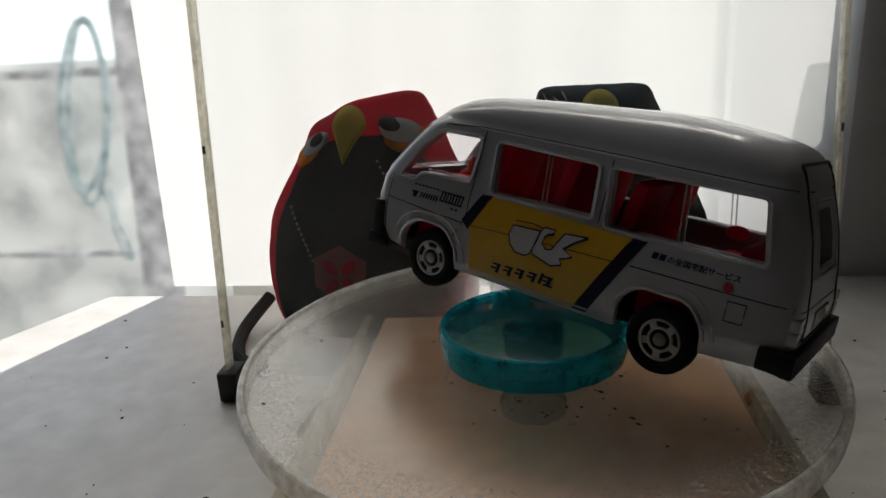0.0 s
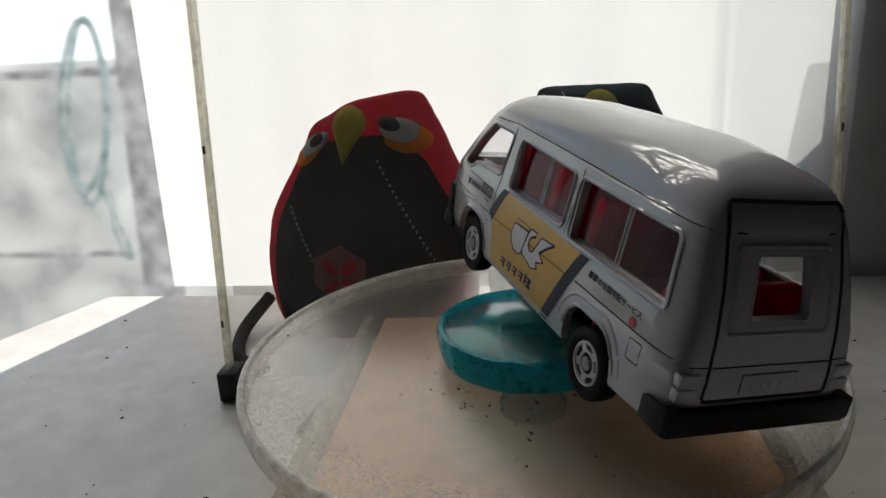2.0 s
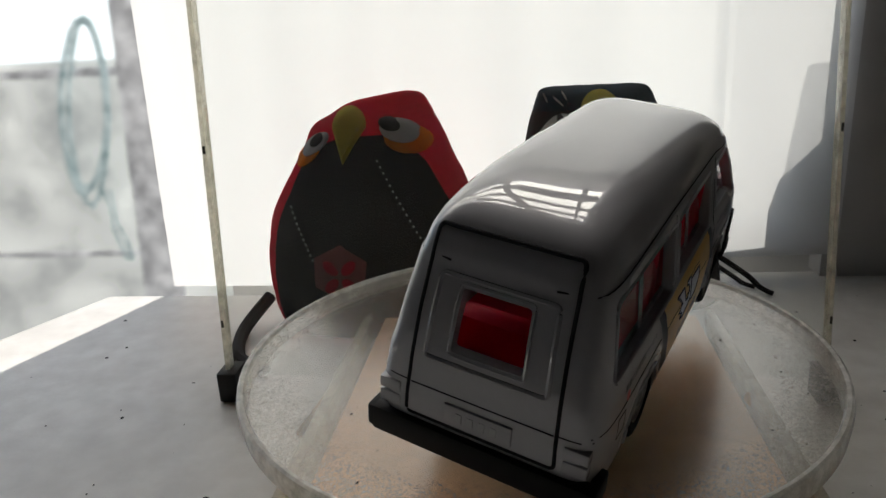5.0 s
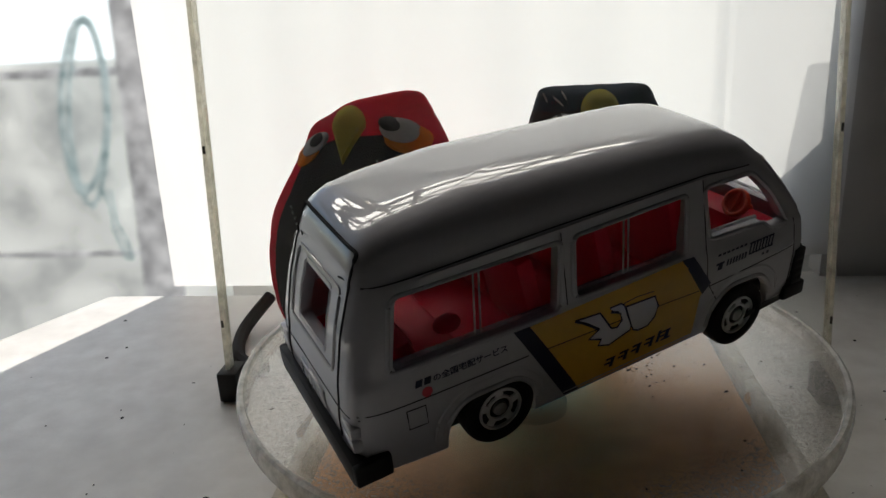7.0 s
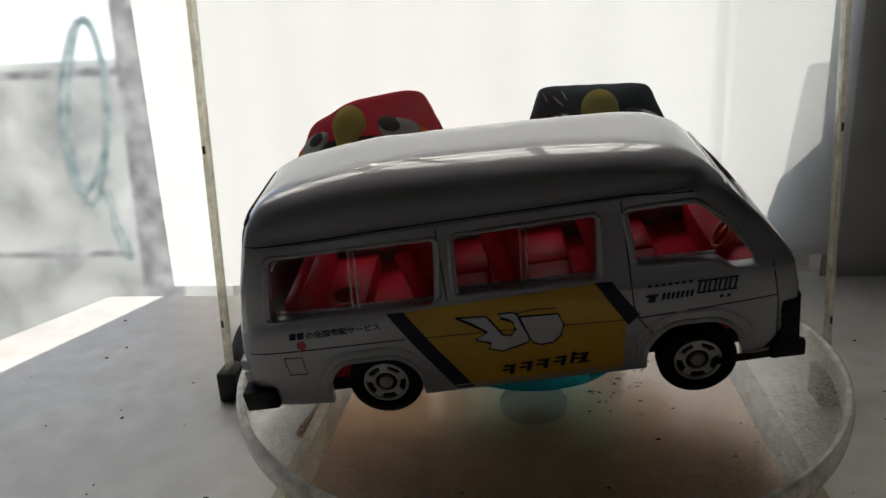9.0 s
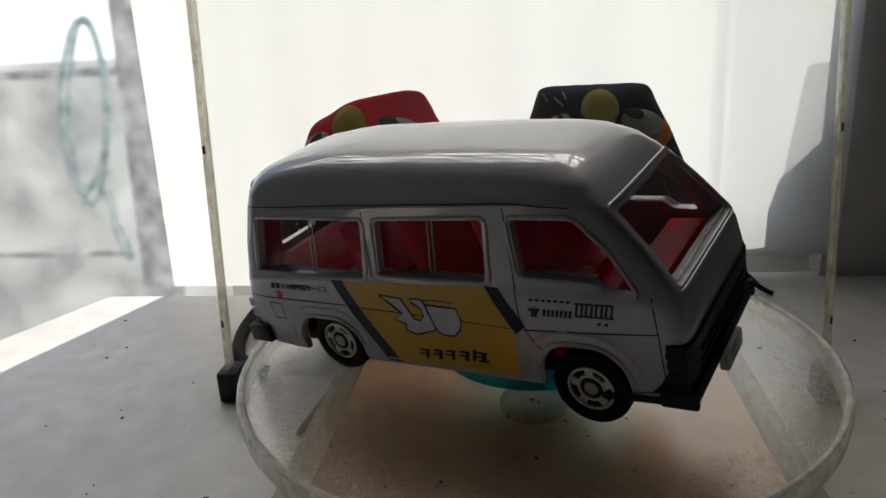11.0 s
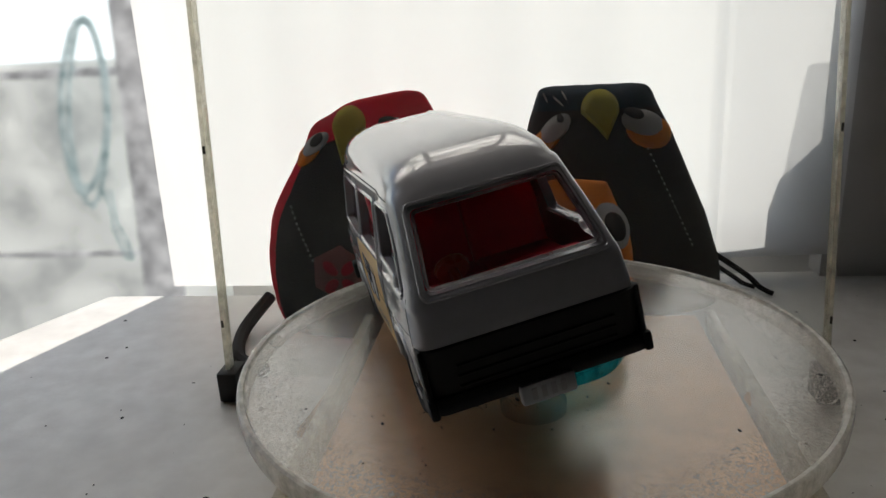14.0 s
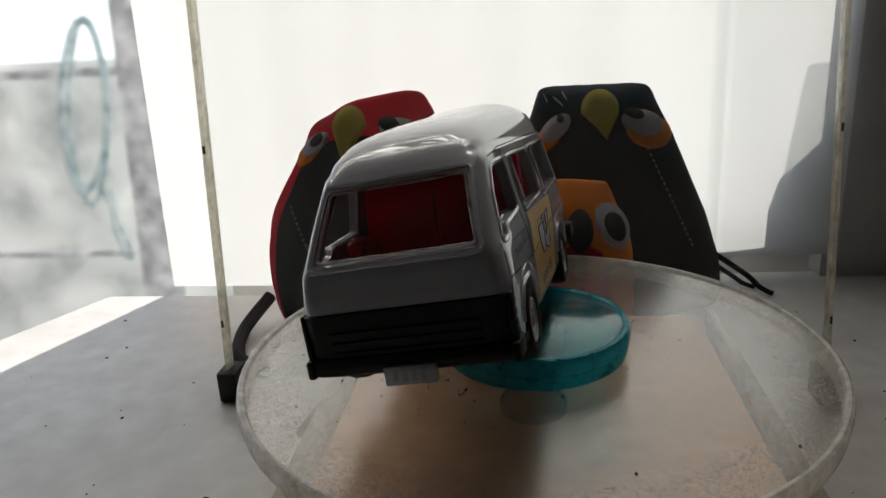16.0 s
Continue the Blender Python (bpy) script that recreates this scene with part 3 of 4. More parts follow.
def on_side(bm, outline, s, lift=0.04, step=1.2, mat_index=0):
    """A thin printed patch that follows the flank on side s (+1 left, -1 right)."""
    face_bm = bmesh.new()
    vs = [face_bm.verts.new((x, 0, z)) for x, z in outline]
    face_bm.faces.new(vs)
    xs, zs = [q[0] for q in outline], [q[1] for q in outline]
    for lo, hi, no, ax in ((min(xs), max(xs), (1, 0, 0), 0), (min(zs), max(zs), (0, 0, 1), 2)):
        k = max(1, int((hi - lo) / step))
        for i in range(1, k):
            co = [0, 0, 0]
            co[ax] = lo + (hi - lo) * i / k
            bmesh.ops.bisect_plane(face_bm, geom=face_bm.verts[:] + face_bm.edges[:] + face_bm.faces[:], plane_co=co, plane_no=no)
    made = {}
    for v in face_bm.verts:
        made[v] = bm.verts.new((v.co.x, s * (side_y(v.co.x, v.co.z) + lift), v.co.z))
    for f in face_bm.faces:
        g = bm.faces.new([made[v] for v in f.verts])
        g.material_index = mat_index
    face_bm.free()


def side_line(bm, pts, s, r=0.1, sink=0.0, step=1.0):
    path = []
    for (x0, z0), (x1, z1) in zip(pts, pts[1:]):
        k = max(1, int(math.hypot(x1 - x0, z1 - z0) / step))
        path += [(x0 + (x1 - x0) * i / k, z0 + (z1 - z0) * i / k) for i in range(k)]
    path.append(pts[-1])
    tube(bm, [(x, s * (side_y(x, z) - sink), z) for x, z in path], r, 6)


def end_line(bm, pts, front, r=0.12, lift=0.0, closed=False, step=1.0):
    path = []
    ring = pts + [pts[0]] if closed else pts
    for (y0, z0), (y1, z1) in zip(ring, ring[1:]):
        k = max(1, int(math.hypot(y1 - y0, z1 - z0) / step))
        path += [(y0 + (y1 - y0) * i / k, z0 + (z1 - z0) * i / k) for i in range(k)]
    if not closed:
        path.append(pts[-1])
    sgn = 1 if front else -1
    tube(bm, [(end_x(y, z, front) + sgn * lift, y, z) for y, z in path], r, 6, closed=closed)


def wheel(van, x, y, z):
    s = 1 if y > 0 else -1
    w = new("wheel")
    w.parent = van
    w.empty_display_size = 0.002
    w.matrix_local = at(x, y, z, -90 * s, 0, 0)
    bm = bmesh.new()
    lathe(bm, [(2.6, -1.6), (4.1, -1.6), (4.5, -1.3), (4.65, -0.9), (4.65, 0.7), (4.5, 1.1), (4.2, 1.3), (3.4, 1.35), (2.95, 1.15), (2.7, 0.9), (2.6, -1.6)], 48)
    part("tyre", bm, M_TYRE, w)
    bm = bmesh.new()
    lathe(bm, [(0, -1.2), (2.7, -1.2), (2.75, 0.75), (0, 0.75)], 32)
    part("hub_disc", bm, M_BLACK, w)
    bm = bmesh.new()
    lathe(bm, [(2.55, 0.75), (2.8, 0.75), (2.8, 1.15), (2.5, 1.2), (2.45, 0.95), (2.55, 0.75)], 40)
    lathe(bm, [(1.35, 0.75), (1.75, 0.75), (1.7, 1.02), (1.4, 1.02), (1.35, 0.75)], 32)
    for k in range(5):
        box(bm, 1.6, 2.6, -0.5, 0.5, 0.75, 0.98, 0.05, m=Matrix.Rotation(2 * math.pi * k / 5 + 0.3, 4, "Z"))
    part("rim", bm, M_CHROME, w, "silver five-slot wheel rim")
    bm = bmesh.new()
    lathe(bm, [(0.9, 0.7), (0.85, 1.1), (0.5, 1.25), (0, 1.28)], 20)
    part("axle_end", bm, M_STEEL, w)


def seat(van, x, y, w, h=9.0, z=12.0):
    bm = bmesh.new()
    box(bm, x - 2.6, x + 4.5, y - w / 2, y + w / 2, z - 3, z + 2.6, 0.7)
    box(bm, -1.2, 1.2, y - w / 2, y + w / 2, 0, h, 0.8, m=Matrix.Translation((x - 2.2, 0, z + 1.0)) @ Matrix.Rotation(radians(-12), 4, "Y"))
    return part("seat", bm, M_RED, van, "glossy red plastic seat")


def toy_van():
    van = thing("toy_van", label="white die-cast toy van with yellow panels, tilted on teal cap", category="toy van")
    body = part("body", hull_mesh(), M_WHITE, van, "glossy white painted metal shell")
    b1 = bmesh.new()
    for win in (REAR_WIN, MID_WIN, FRONT_WIN):
        prism(b1, rounded(win, 0.7), "y", -20, 20)
    for arch in ARCHES:
        prism(b1, rounded(arch, 2.6, 6), "y", -20, 20)
    b2 = bmesh.new()
    prism(b2, rounded(WIND_Y, 0.8), "x", 34, 60)
    prism(b2, rounded(TAIL_Y, 0.4), "x", -30, -2)
    b3 = bmesh.new()
    prism(b3, [(-20, 0), (-4.5, 0), (-4.5, 5.0), (-20, 6.4)], "y", -20, 20)
    cut(body, hull_mesh(1.1, low=2.0), b1, b2, b3)

    # mouldings round the windows
    for s in (1, -1):
        for win in (REAR_WIN, MID_WIN, FRONT_WIN):
            bm = bmesh.new()
            ring = rounded(win, 1.0, 4)
            c = Vector((sum(q[0] for q in ring) / len(ring), sum(q[1] for q in ring) / len(ring)))
            ring = [tuple(c + (Vector(q) - c) * 1.035 + (Vector(q) - c).normalized() * 0.25) for q in ring]
            tube(bm, [(x, s * (side_y(x, z) - 0.08), z) for x, z in ring], 0.3, 8, closed=True)
            part("window_moulding", bm, M_WHITE, van)
        # clear panes, with a sliding bar each
        for win, bar in ((REAR_WIN, (0.3, 17.6, 1.2, 25.1)), (MID_WIN, (20.6, 17.9, 21.3, 25.0)), (FRONT_WIN, None)):
            bm = bmesh.new()
            big = rounded(win, 0.4)
            c = Vector((sum(q[0] for q in big) / len(big), sum(q[1] for q in big) / len(big)))
            big = [tuple(c + (Vector(q) - c) * 1.02 + (Vector(q) - c).normalized() * 0.5) for q in big]
            on_side(bm, big, s, lift=-1.15, step=3)
            pane = part("window_pane", bm, M_VANGLASS, van, "clear plastic window")
            pane.visible_shadow = False
            if bar:
                bm = bmesh.new()
                x0, z0, x1, z1 = bar
                for d in (-0.35, 0.35):
                    tube(bm, [(x0 + d, s * (side_y(x0, z0) - 1.0), z0), (x1 + d, s * (side_y(x1, z1) - 1.0), z1)], 0.13, 6)
                part("window_bar", bm, M_GLASSEDGE, van, "clear sliding-window bar")
            bm = bmesh.new()
            (xa, za), (xb, zb) = win[0], win[1]
            tube(bm, [(xa, s * (side_y(xa, za) - 1.25), za + 0.05), (xb, s * (side_y(xb, zb) - 1.25), zb + 0.05)], 0.3, 6)
            part("window_ledge", bm, M_GLASSEDGE, van)
        # panel lines
        for pts in ([(-14.6, 13.7), (5.6, 13.4)], [(32.9, 12.3), (40.0, 12.6), (48.4, 13.1)], [(32.2, 26.4), (32.4, 20.0), (32.5, 14.0), (33.0, 12.2), (34.4, 9.9)],
                    [(-9.6, 12.8), (-7.4, 12.7), (-7.3, 10.2), (-9.5, 10.3), (-9.6, 12.8)], [(48.0, 17.0), (48.4, 12.6), (48.4, 5.6)],
                    [(-12.2, 26.8), (10, 26.9), (33, 26.8), (40.0, 26.2)], [(11.5, 26.2), (11.4, 17.6)]):
            bm = bmesh.new()
            side_line(bm, pts, s, 0.1, 0.05)
            part("panel_gap", bm, M_GROOVE, van, "dark panel line")
        # the yellow panel with its navy bands and plain emblem
        bm = bmesh.new()
        on_side(bm, [(6.0, 16.9), (28.5, 17.3), (31.7, 12.0), (31.4, 11.3), (30.7, 5.3), (12.7, 5.3)], s, 0.06)
        part("door_panel", bm, M_YELLOW, van, "printed yellow panel")
        for band in ([(4.0, 17.0), (6.1, 16.95), (12.8, 5.2), (10.6, 5.2)], [(28.4, 17.4), (30.3, 17.3), (33.1, 12.8), (31.7, 11.6)]):
            bm = bmesh.new()
            on_side(bm, band, s, 0.075)
            part("band", bm, M_NAVY, van, "printed navy band")
        bm = bmesh.new()
        side_line(bm, [(8.0, 13.3), (20.0, 12.9), (31.2, 12.3)], s, 0.07, -0.02)
        side_line(bm, [(20.8, 17.0), (20.9, 5.2)], s, 0.05, 0.02)
        part("panel_gap", bm, M_GROOVE, van)
        # emblem: a wing and a pouch, as plain shapes
        WING = [(12.1, 15.4), (15.6, 15.1), (16.4, 13.8), (17.2, 12.4), (18.1, 12.2), (18.8, 12.9), (18.6, 13.9), (17.6, 14.5), (17.0, 15.2), (18.7, 15.2), (19.2, 14.8),
                (19.6, 13.4), (20.2, 11.7), (20.1, 11.0), (16.9, 10.1), (15.3, 10.7), (15.7, 11.5), (13.9, 12.2), (15.4, 13.0)]
        POUCH = [(19.4, 14.5), (23.9, 14.3), (24.4, 12.8), (23.9, 11.4), (22.9, 10.5), (21.4, 10.4), (20.6, 10.8), (20.2, 11.7), (19.7, 13.4)]
        for shape in (WING, POUCH):
            bm = bmesh.new()
            on_side(bm, shape, s, 0.1, 1.2)
            part("emblem", bm, M_PRINTWHITE, van, "plain white printed emblem shape")
            bm = bmesh.new()
            side_line(bm, shape + [shape[0]], s, 0.12, -0.06)
            part("emblem_outline", bm, M_NAVY, van)
        for edge, r in (([(12.1, 15.35), (13.8, 14.3), (15.4, 13.0)], 0.24), ([(13.9, 12.2), (15.7, 11.45)], 0.2), ([(15.3, 10.7), (16.9, 10.15)], 0.2), ([(19.1, 15.0), (21.0, 15.2), (23.7, 15.0)], 0.16), ([(17.2, 14.6), (18.3, 14.2)], 0.24)):
            bm = bmesh.new()
            side_line(bm, edge, s, r, 0.06)
            part("emblem_outline", bm, M_NAVY, van)
        # plain slanted marks in place of a trade name and a number, which read towards the rear on one flank and the front on the other
        def flip(x, mid):
            return x if s < 0 else 2 * mid - x
        marks = []
        for k, x in enumerate((16.3, 18.4, 20.4, 22.5, 24.7)):
            w = 1.8 if k < 4 else 2.2
            z = 7.35 + 0.13 * k
            marks += [(x + 0.35, x + w, z + 0.45, 0.32, 21.5), (x + 0.1, x + w * 0.55, z - 0.15, 0.3, 21.5), (x + w * 0.55, x + w * 0.86, z - 0.25, 1.2, 21.5)]
            if k == 4:
                marks += [(x, x + 0.5, z, 1.7, 21.5), (x + 0.7, x + w, z - 0.75, 0.3, 21.5)]
        marks += [(33.9, 35.3, 15.0, 0.3, 38.7), (34.2, 35.0, 14.6, 0.9, 38.7)] + [(35.7 + 0.52 * k, 36.05 + 0.52 * k, 14.75, 0.85, 38.7) for k in range(7)]
        for k in range(4):
            x = 39.7 + 1.12 * k
            marks += [(x, x + 0.28, 15.4, 1.65, 38.7), (x + 0.62, x + 0.9, 15.4, 1.65, 38.7), (x, x + 0.9, 16.1, 0.26, 38.7), (x, x + 0.9, 14.65, 0.26, 38.7)]
        marks += [(34.2 + 0.75 * k, 34.7 + 0.75 * k, 16.2, 0.28, 38.7) for k in range(7)] + [(42.0, 42.4, 13.9, 0.35, 38.7), (42.8, 43.2, 13.9, 0.35, 38.7)]
        marks += [(-8.2, -7.4, 15.65, 0.85, -2.6), (-7.2, -6.4, 15.65, 0.85, -2.6)]
        for x0, x1, z, h, mid in marks:
            a, b = sorted((flip(x0, mid), flip(x1, mid)))
            lean = 0.12 * h if s < 0 else -0.12 * h
            bm = bmesh.new()
            on_side(bm, [(a - lean, z - h / 2), (b - lean, z - h / 2), (b + lean, z + h / 2), (a + lean, z + h / 2)], s, 0.09, 2)
            part("print_bar", bm, M_NAVY, van, "dark bar of print")
        # the readable words: nationwide delivery service
        text = bpy.data.curves.new("words", "FONT")
        text.body, text.resolution_u, text.offset = "の全国宅配サービス", 2, 0.028
        text_ob = new("words", text)
        bpy.context.view_layer.update()
        flat = bpy.data.meshes.new_from_object(text_ob.evaluated_get(bpy.context.evaluated_depsgraph_get()))
        bpy.data.objects.remove(text_ob)
        bm = bmesh.new()
        bm.from_mesh(flat)
        for v in bm.verts:
            x, z = v.co.x, v.co.y
            x = flip(-6.2 + x * 1.03, -2.6)
            z = 15.25 + z * 0.95
            v.co = (x, s * (side_y(x, z) + 0.06), z)
        part("printed_words", bm, M_NAVY, van, "dark printed words on the white flank", smooth=False)
        bm = bmesh.new()
        on_side(bm, [(-7.0 + 0.62 * math.cos(a), 14.3 + 0.62 * math.sin(a)) for a in [2 * math.pi * k / 20 for k in range(20)]], s, 0.06, 2)
        part("dot", bm, M_REDPRINT, van, "small red printed disc")
        # wheel-arch lips
        for arch in ARCHES:
            c = Vector((sum(q[0] for q in arch) / 6, 5.0))
            arc = [c + (Vector(q) - c) * 1.0 + (Vector(q) - c).normalized() * 0.35 for q in rounded(arch, 2.6, 6)]
            bm = bmesh.new()
            tube(bm, [(q.x, s * (side_y(q.x, q.y) - 0.14), q.y) for q in arc if q.y > 4.8], 0.4, 8)
            part("arch_lip", bm, M_WHITE, van)
            # the flare round the wheel opening, a soft swelling of the flank
            bm = bmesh.new()
            out = [c + (Vector(q) - c) + (Vector(q) - c).normalized() * 1.7 for q in rounded(arch, 2.6, 6)]
            tube(bm, [(q.x, s * (side_y(q.x, q.y) - 0.32), q.y) for q in out if 5.2 < q.y < 13.2], 0.42, 10)
            part("arch_flare", bm, M_WHITE, van)

    # windscreen
    bm = bmesh.new()
    rows = []
    for k in range(9):
        z = 16.9 + (25.7 - 16.9) * k / 8
        h = 10.3 - (z - 16.9) * 0.16
        rows.append([bm.verts.new((end_x(y, z, True) - 0.55, y, z)) for y in [h * (2 * i / 12 - 1) for i in range(13)]])
    for a, b in zip(rows, rows[1:]):
        for i in range(12):
            bm.faces.new((a[i], a[i + 1], b[i + 1], b[i]))
    pane = part("windscreen", bm, M_SCREEN, van, "clear plastic windscreen")
    pane.visible_shadow = False
    bm = bmesh.new()
    end_line(bm, rounded([(-9.6, 17.7), (9.6, 17.7), (8.4, 25.0), (-8.4, 25.0)], 0.6), True, 0.22, -0.45, closed=True)
    part("windscreen_edge", bm, M_GLASSEDGE, van, "moulded edge of the windscreen, whitened as if catching light")
    bm = bmesh.new()
    end_line(bm, rounded([(-10.5, 16.8), (10.5, 16.8), (9.1, 25.8), (-9.1, 25.8)], 0.8), True, 0.3, -0.1, closed=True)
    part("windscreen_moulding", bm, M_WHITE, van)
    # tail door
    bm = bmesh.new()
    end_line(bm, rounded([(-8.4, 9.3), (8.4, 9.3), (7.5, 29.8), (-7.5, 29.8)], 0.7), False, 0.24, -0.1, closed=True)
    part("door_gap", bm, M_GROOVE, van, "dark gap round the tail door")
    bm = bmesh.new()
    end_line(bm, rounded([(-6.7, 16.7), (6.7, 16.7), (6.2, 25.5), (-6.2, 25.5)], 0.7), False, 0.3, -0.1, closed=True)
    part("window_moulding", bm, M_WHITE, van)
    bm = bmesh.new()
    end_line(bm, rounded([(-4.2, 17.6), (4.2, 17.6), (3.9, 24.9), (-3.9, 24.9)], 0.5), False, 0.25, -0.15, closed=True)
    part("window_moulding", bm, M_WHITE, van)
    for y0, y1, z in ((-7.9, 7.9, 13.2), (-11.6, -8.2, 13.3), (8.2, 11.6, 13.3)):
        bm = bmesh.new()
        end_line(bm, [(y0, z), (y1, z)], False, 0.1, -0.04)
        part("panel_gap", bm, M_GROOVE, van)
    bm = bmesh.new()
    box(bm, end_x(0, 11, False) - 0.2, end_x(0, 11, False) + 0.3, -3.8, 3.8, 9.9, 12.3, 0.15)
    plate = part("rear_plate", bm, M_WHITE, van, "moulded rear plate")
    for k in range(4):
        bm = bmesh.new()
        y = -2.2 + k * 1.3
        box(bm, end_x(0, 11, False) - 0.26, end_x(0, 11, False), y, y + 0.7, 10.5, 11.6)
        part("print_bar", bm, M_PLATEGREY, plate, smooth=False)
    for y in (-10.4, 10.4):
        bm = bmesh.new()
        for z0, z1 in ((9.4, 10.9), (11.2, 12.6)):
            x = end_x(y, z0, False)
            box(bm, x - 0.25, x + 1.0, y - 1.3, y + 1.3, z0, z1, 0.2)
        part("tail_lamp", bm, M_WHITE, van, "unpainted white moulded tail lamp")
    # bumpers and grille
    bm = bmesh.new()
    box(bm, -16.4, -14.4, -12.5, 12.5, 5.4, 8.7, 0.5)
    for s in (1, -1):
        box(bm, -16.3, -12.0, s * 12.4 - 0.6, s * 12.4 + 0.6, 5.8, 8.6, 0.3)
    part("rear_bumper", bm, M_BLACK, van, "black plastic bumper")
    bm = bmesh.new()
    rows = []
    for z in (4.2, 5.0, 6.0, 7.0, 8.0, 9.0, 10.0, 11.0, 11.8, 12.0):
        lift = 0.35 if z < 11.9 else 0.0
        rows.append([bm.verts.new((end_x(y, max(z, 4.8), True) + lift, y * 1.012, z)) for y in [12.3 * math.sin(math.pi / 2 * (2 * i / 24 - 1)) for i in range(25)]])
    for a, b in zip(rows, rows[1:]):
        for i in range(24):
            bm.faces.new((a[i], a[i + 1], b[i + 1], b[i]))
    grille = part("grille", bm, M_BLACK, van, "black plastic front grille")
    for s in (1, -1):
        for k in range(4):
            bm = bmesh.new()
            z = 6.6 + k * 1.2
            box(bm, 48.8, 50.7, s * 12.42 - 0.25, s * 12.42 + 0.25, z, z + 0.95, 0.18)
            part("lamp_rib", bm, M_BLACK, grille)
    for s in (1, -1):
        bm = bmesh.new()
        box(bm, 48.9, 50.9, s * 12.3 - 0.3, s * 12.3 + 0.3, 5.0, 12.0, 0.2)
        part("lamp_surround", bm, M_BLACK, grille)
    for z in (7.2, 8.4, 9.6):
        bm = bmesh.new()
        end_line(bm, [(-9, z), (9, z)], True, 0.2, 0.38)
        part("grille_bar", bm, M_BLACK, grille)
    bm = bmesh.new()
    box(bm, 48.6, 51.6, -12.3, 12.3, 4.3, 6.8, 1.05)
    for s in (1, -1):
        box(bm, 47.6, 51.6, s * 12.3 - 0.5, s * 12.3 + 0.5, 4.4, 6.6, 0.3)
    part("front_bumper", bm, M_BLACK, van, "black plastic bumper")
    bm = bmesh.new()
    box(bm, 51.0, 52.2, -3.1, 3.1, 3.1, 5.4, 0.25)
    plate = part("front_plate", bm, M_PLATEGREY, van, "grey moulded front plate")
    for k in range(4):
        bm = bmesh.new()
        y = -2.0 + k * 1.1
        box(bm, 52.1, 52.26, y, y + 0.6, 3.6, 4.9)
        part("print_bar", bm, M_STEEL, plate, smooth=False)
    bm = bmesh.new()
    box(bm, -13.8, 49, -9.2, 9.2, 4.6, 6.6, 0.4)
    part("chassis", bm, M_BLACK, van, "black plastic underside")
    # red cabin
    bm = bmesh.new()
    box(bm, -13.0, 46.5, -10.9, 10.9, 10.8, 12.2, 0.3)
    for x in (0, 39):
        box(bm, x - 5.2, x + 5.2, -9.0, 9.0, 6.3, 11.4, 0.3)
    box(bm, 43.0, 47.4, -9.9, 9.9, 11.8, 16.4, 0.6)
    part("cabin_floor", bm, M_RED, van, "glossy red plastic cabin floor")
    for y in (-5.2, 5.2):
        seat(van, 33.0, y, 10.3, 13.4)
        seat(van, 22.0, y, 10.3, 12.6)
        seat(van, 11.5, y, 10.0, 11.2)
    seat(van, -4.5, 0, 19.0, 6.0)
    bm = bmesh.new()
    bmesh.ops.create_uvsphere(bm, u_segments=16, v_segments=10, radius=1.3)
    bmesh.ops.transform(bm, matrix=Matrix.Translation((-1.5, -7.2, 17.6)) @ Matrix.Diagonal((1.3, 0.9, 0.8, 1)), verts=bm.verts)
    part("headrest", bm, M_RED, van)
    bm = bmesh.new()
    m = Matrix.Translation((44.3, -5.6, 17.9)) @ Matrix.Rotation(radians(-55), 4, "Y")
    ring = [m @ Vector((1.7 * math.cos(a), 1.7 * math.sin(a), 0)) for a in [2 * math.pi * k / 24 for k in range(24)]]
    tube(bm, ring, 0.35, 8, closed=True)
    tube(bm, [m @ Vector((-1.9, 0, 0)), m @ Vector((1.9, 0, 0))], 0.35, 6)
    tube(bm, [m @ Vector((0, 0, 0)), m @ Vector((0.2, 0, -3.4))], 0.6, 8)
    lathe(bm, [(0, -0.5), (1.9, -0.5), (1.9, -0.2), (0, -0.2)], 24, m=m)
    part("steering_wheel", bm, M_WHEELRED, van, "orange-red steering wheel")
    # the sprung axles sit a little askew
    for xr, zr, xl, zl in ((1.9, 7.2, -0.2, 5.0), (39.5, 5.0, 38.2, 5.2)):
        wheel(van, xr, -11.0, zr)
        wheel(van, xl, 11.2, zl)
        bm = bmesh.new()
        tube(bm, [(xr, -11, zr), (xl, 11, zl)], 0.5, 8)
        part("axle", bm, M_STEEL, van)
    return van


VAN = toy_van()


# ---- the dolls on the table ----
def doll_mesh(rows, depth, mats, pick, features, seg=40):
    """A stuffed doll: rows of (height, left x, right x, thickness), joined with its flat felt features."""
    bm = bmesh.new()
    rings = []
    for z, xl, xr, d in rows:
        c, a = (xl + xr) / 2, (xr - xl) / 2
        rings.append([bm.verts.new((c + a * math.copysign(abs(math.cos(t)) ** 0.8, math.cos(t)), d * depth * math.copysign(abs(math.sin(t)) ** 0.9, math.sin(t)), z)) for t in [2 * math.pi * i / seg for i in range(seg)]])
    for a, b in zip(rings, rings[1:]):
        for i in range(seg):
            j = (i + 1) % seg
            f = bm.faces.new((a[i], a[j], b[j], b[i]))
            f.material_index = pick(f.calc_center_median())
    for ring in (rings[0][::-1], rings[-1]):
        f = bm.faces.new(ring)
        f.material_index = pick(f.calc_center_median())
    # stuffing makes the felt lumpy
    for v in bm.verts:
        n = noise.noise(v.co * 0.11) * 0.9 + noise.noise(v.co * 0.4) * 0.25
        v.co += Vector((n * 0.5, n * 0.5, n * 0.35))
    features(bm)
    return bm


def row_at(rows, z):
    return lerp_table(rows, z)


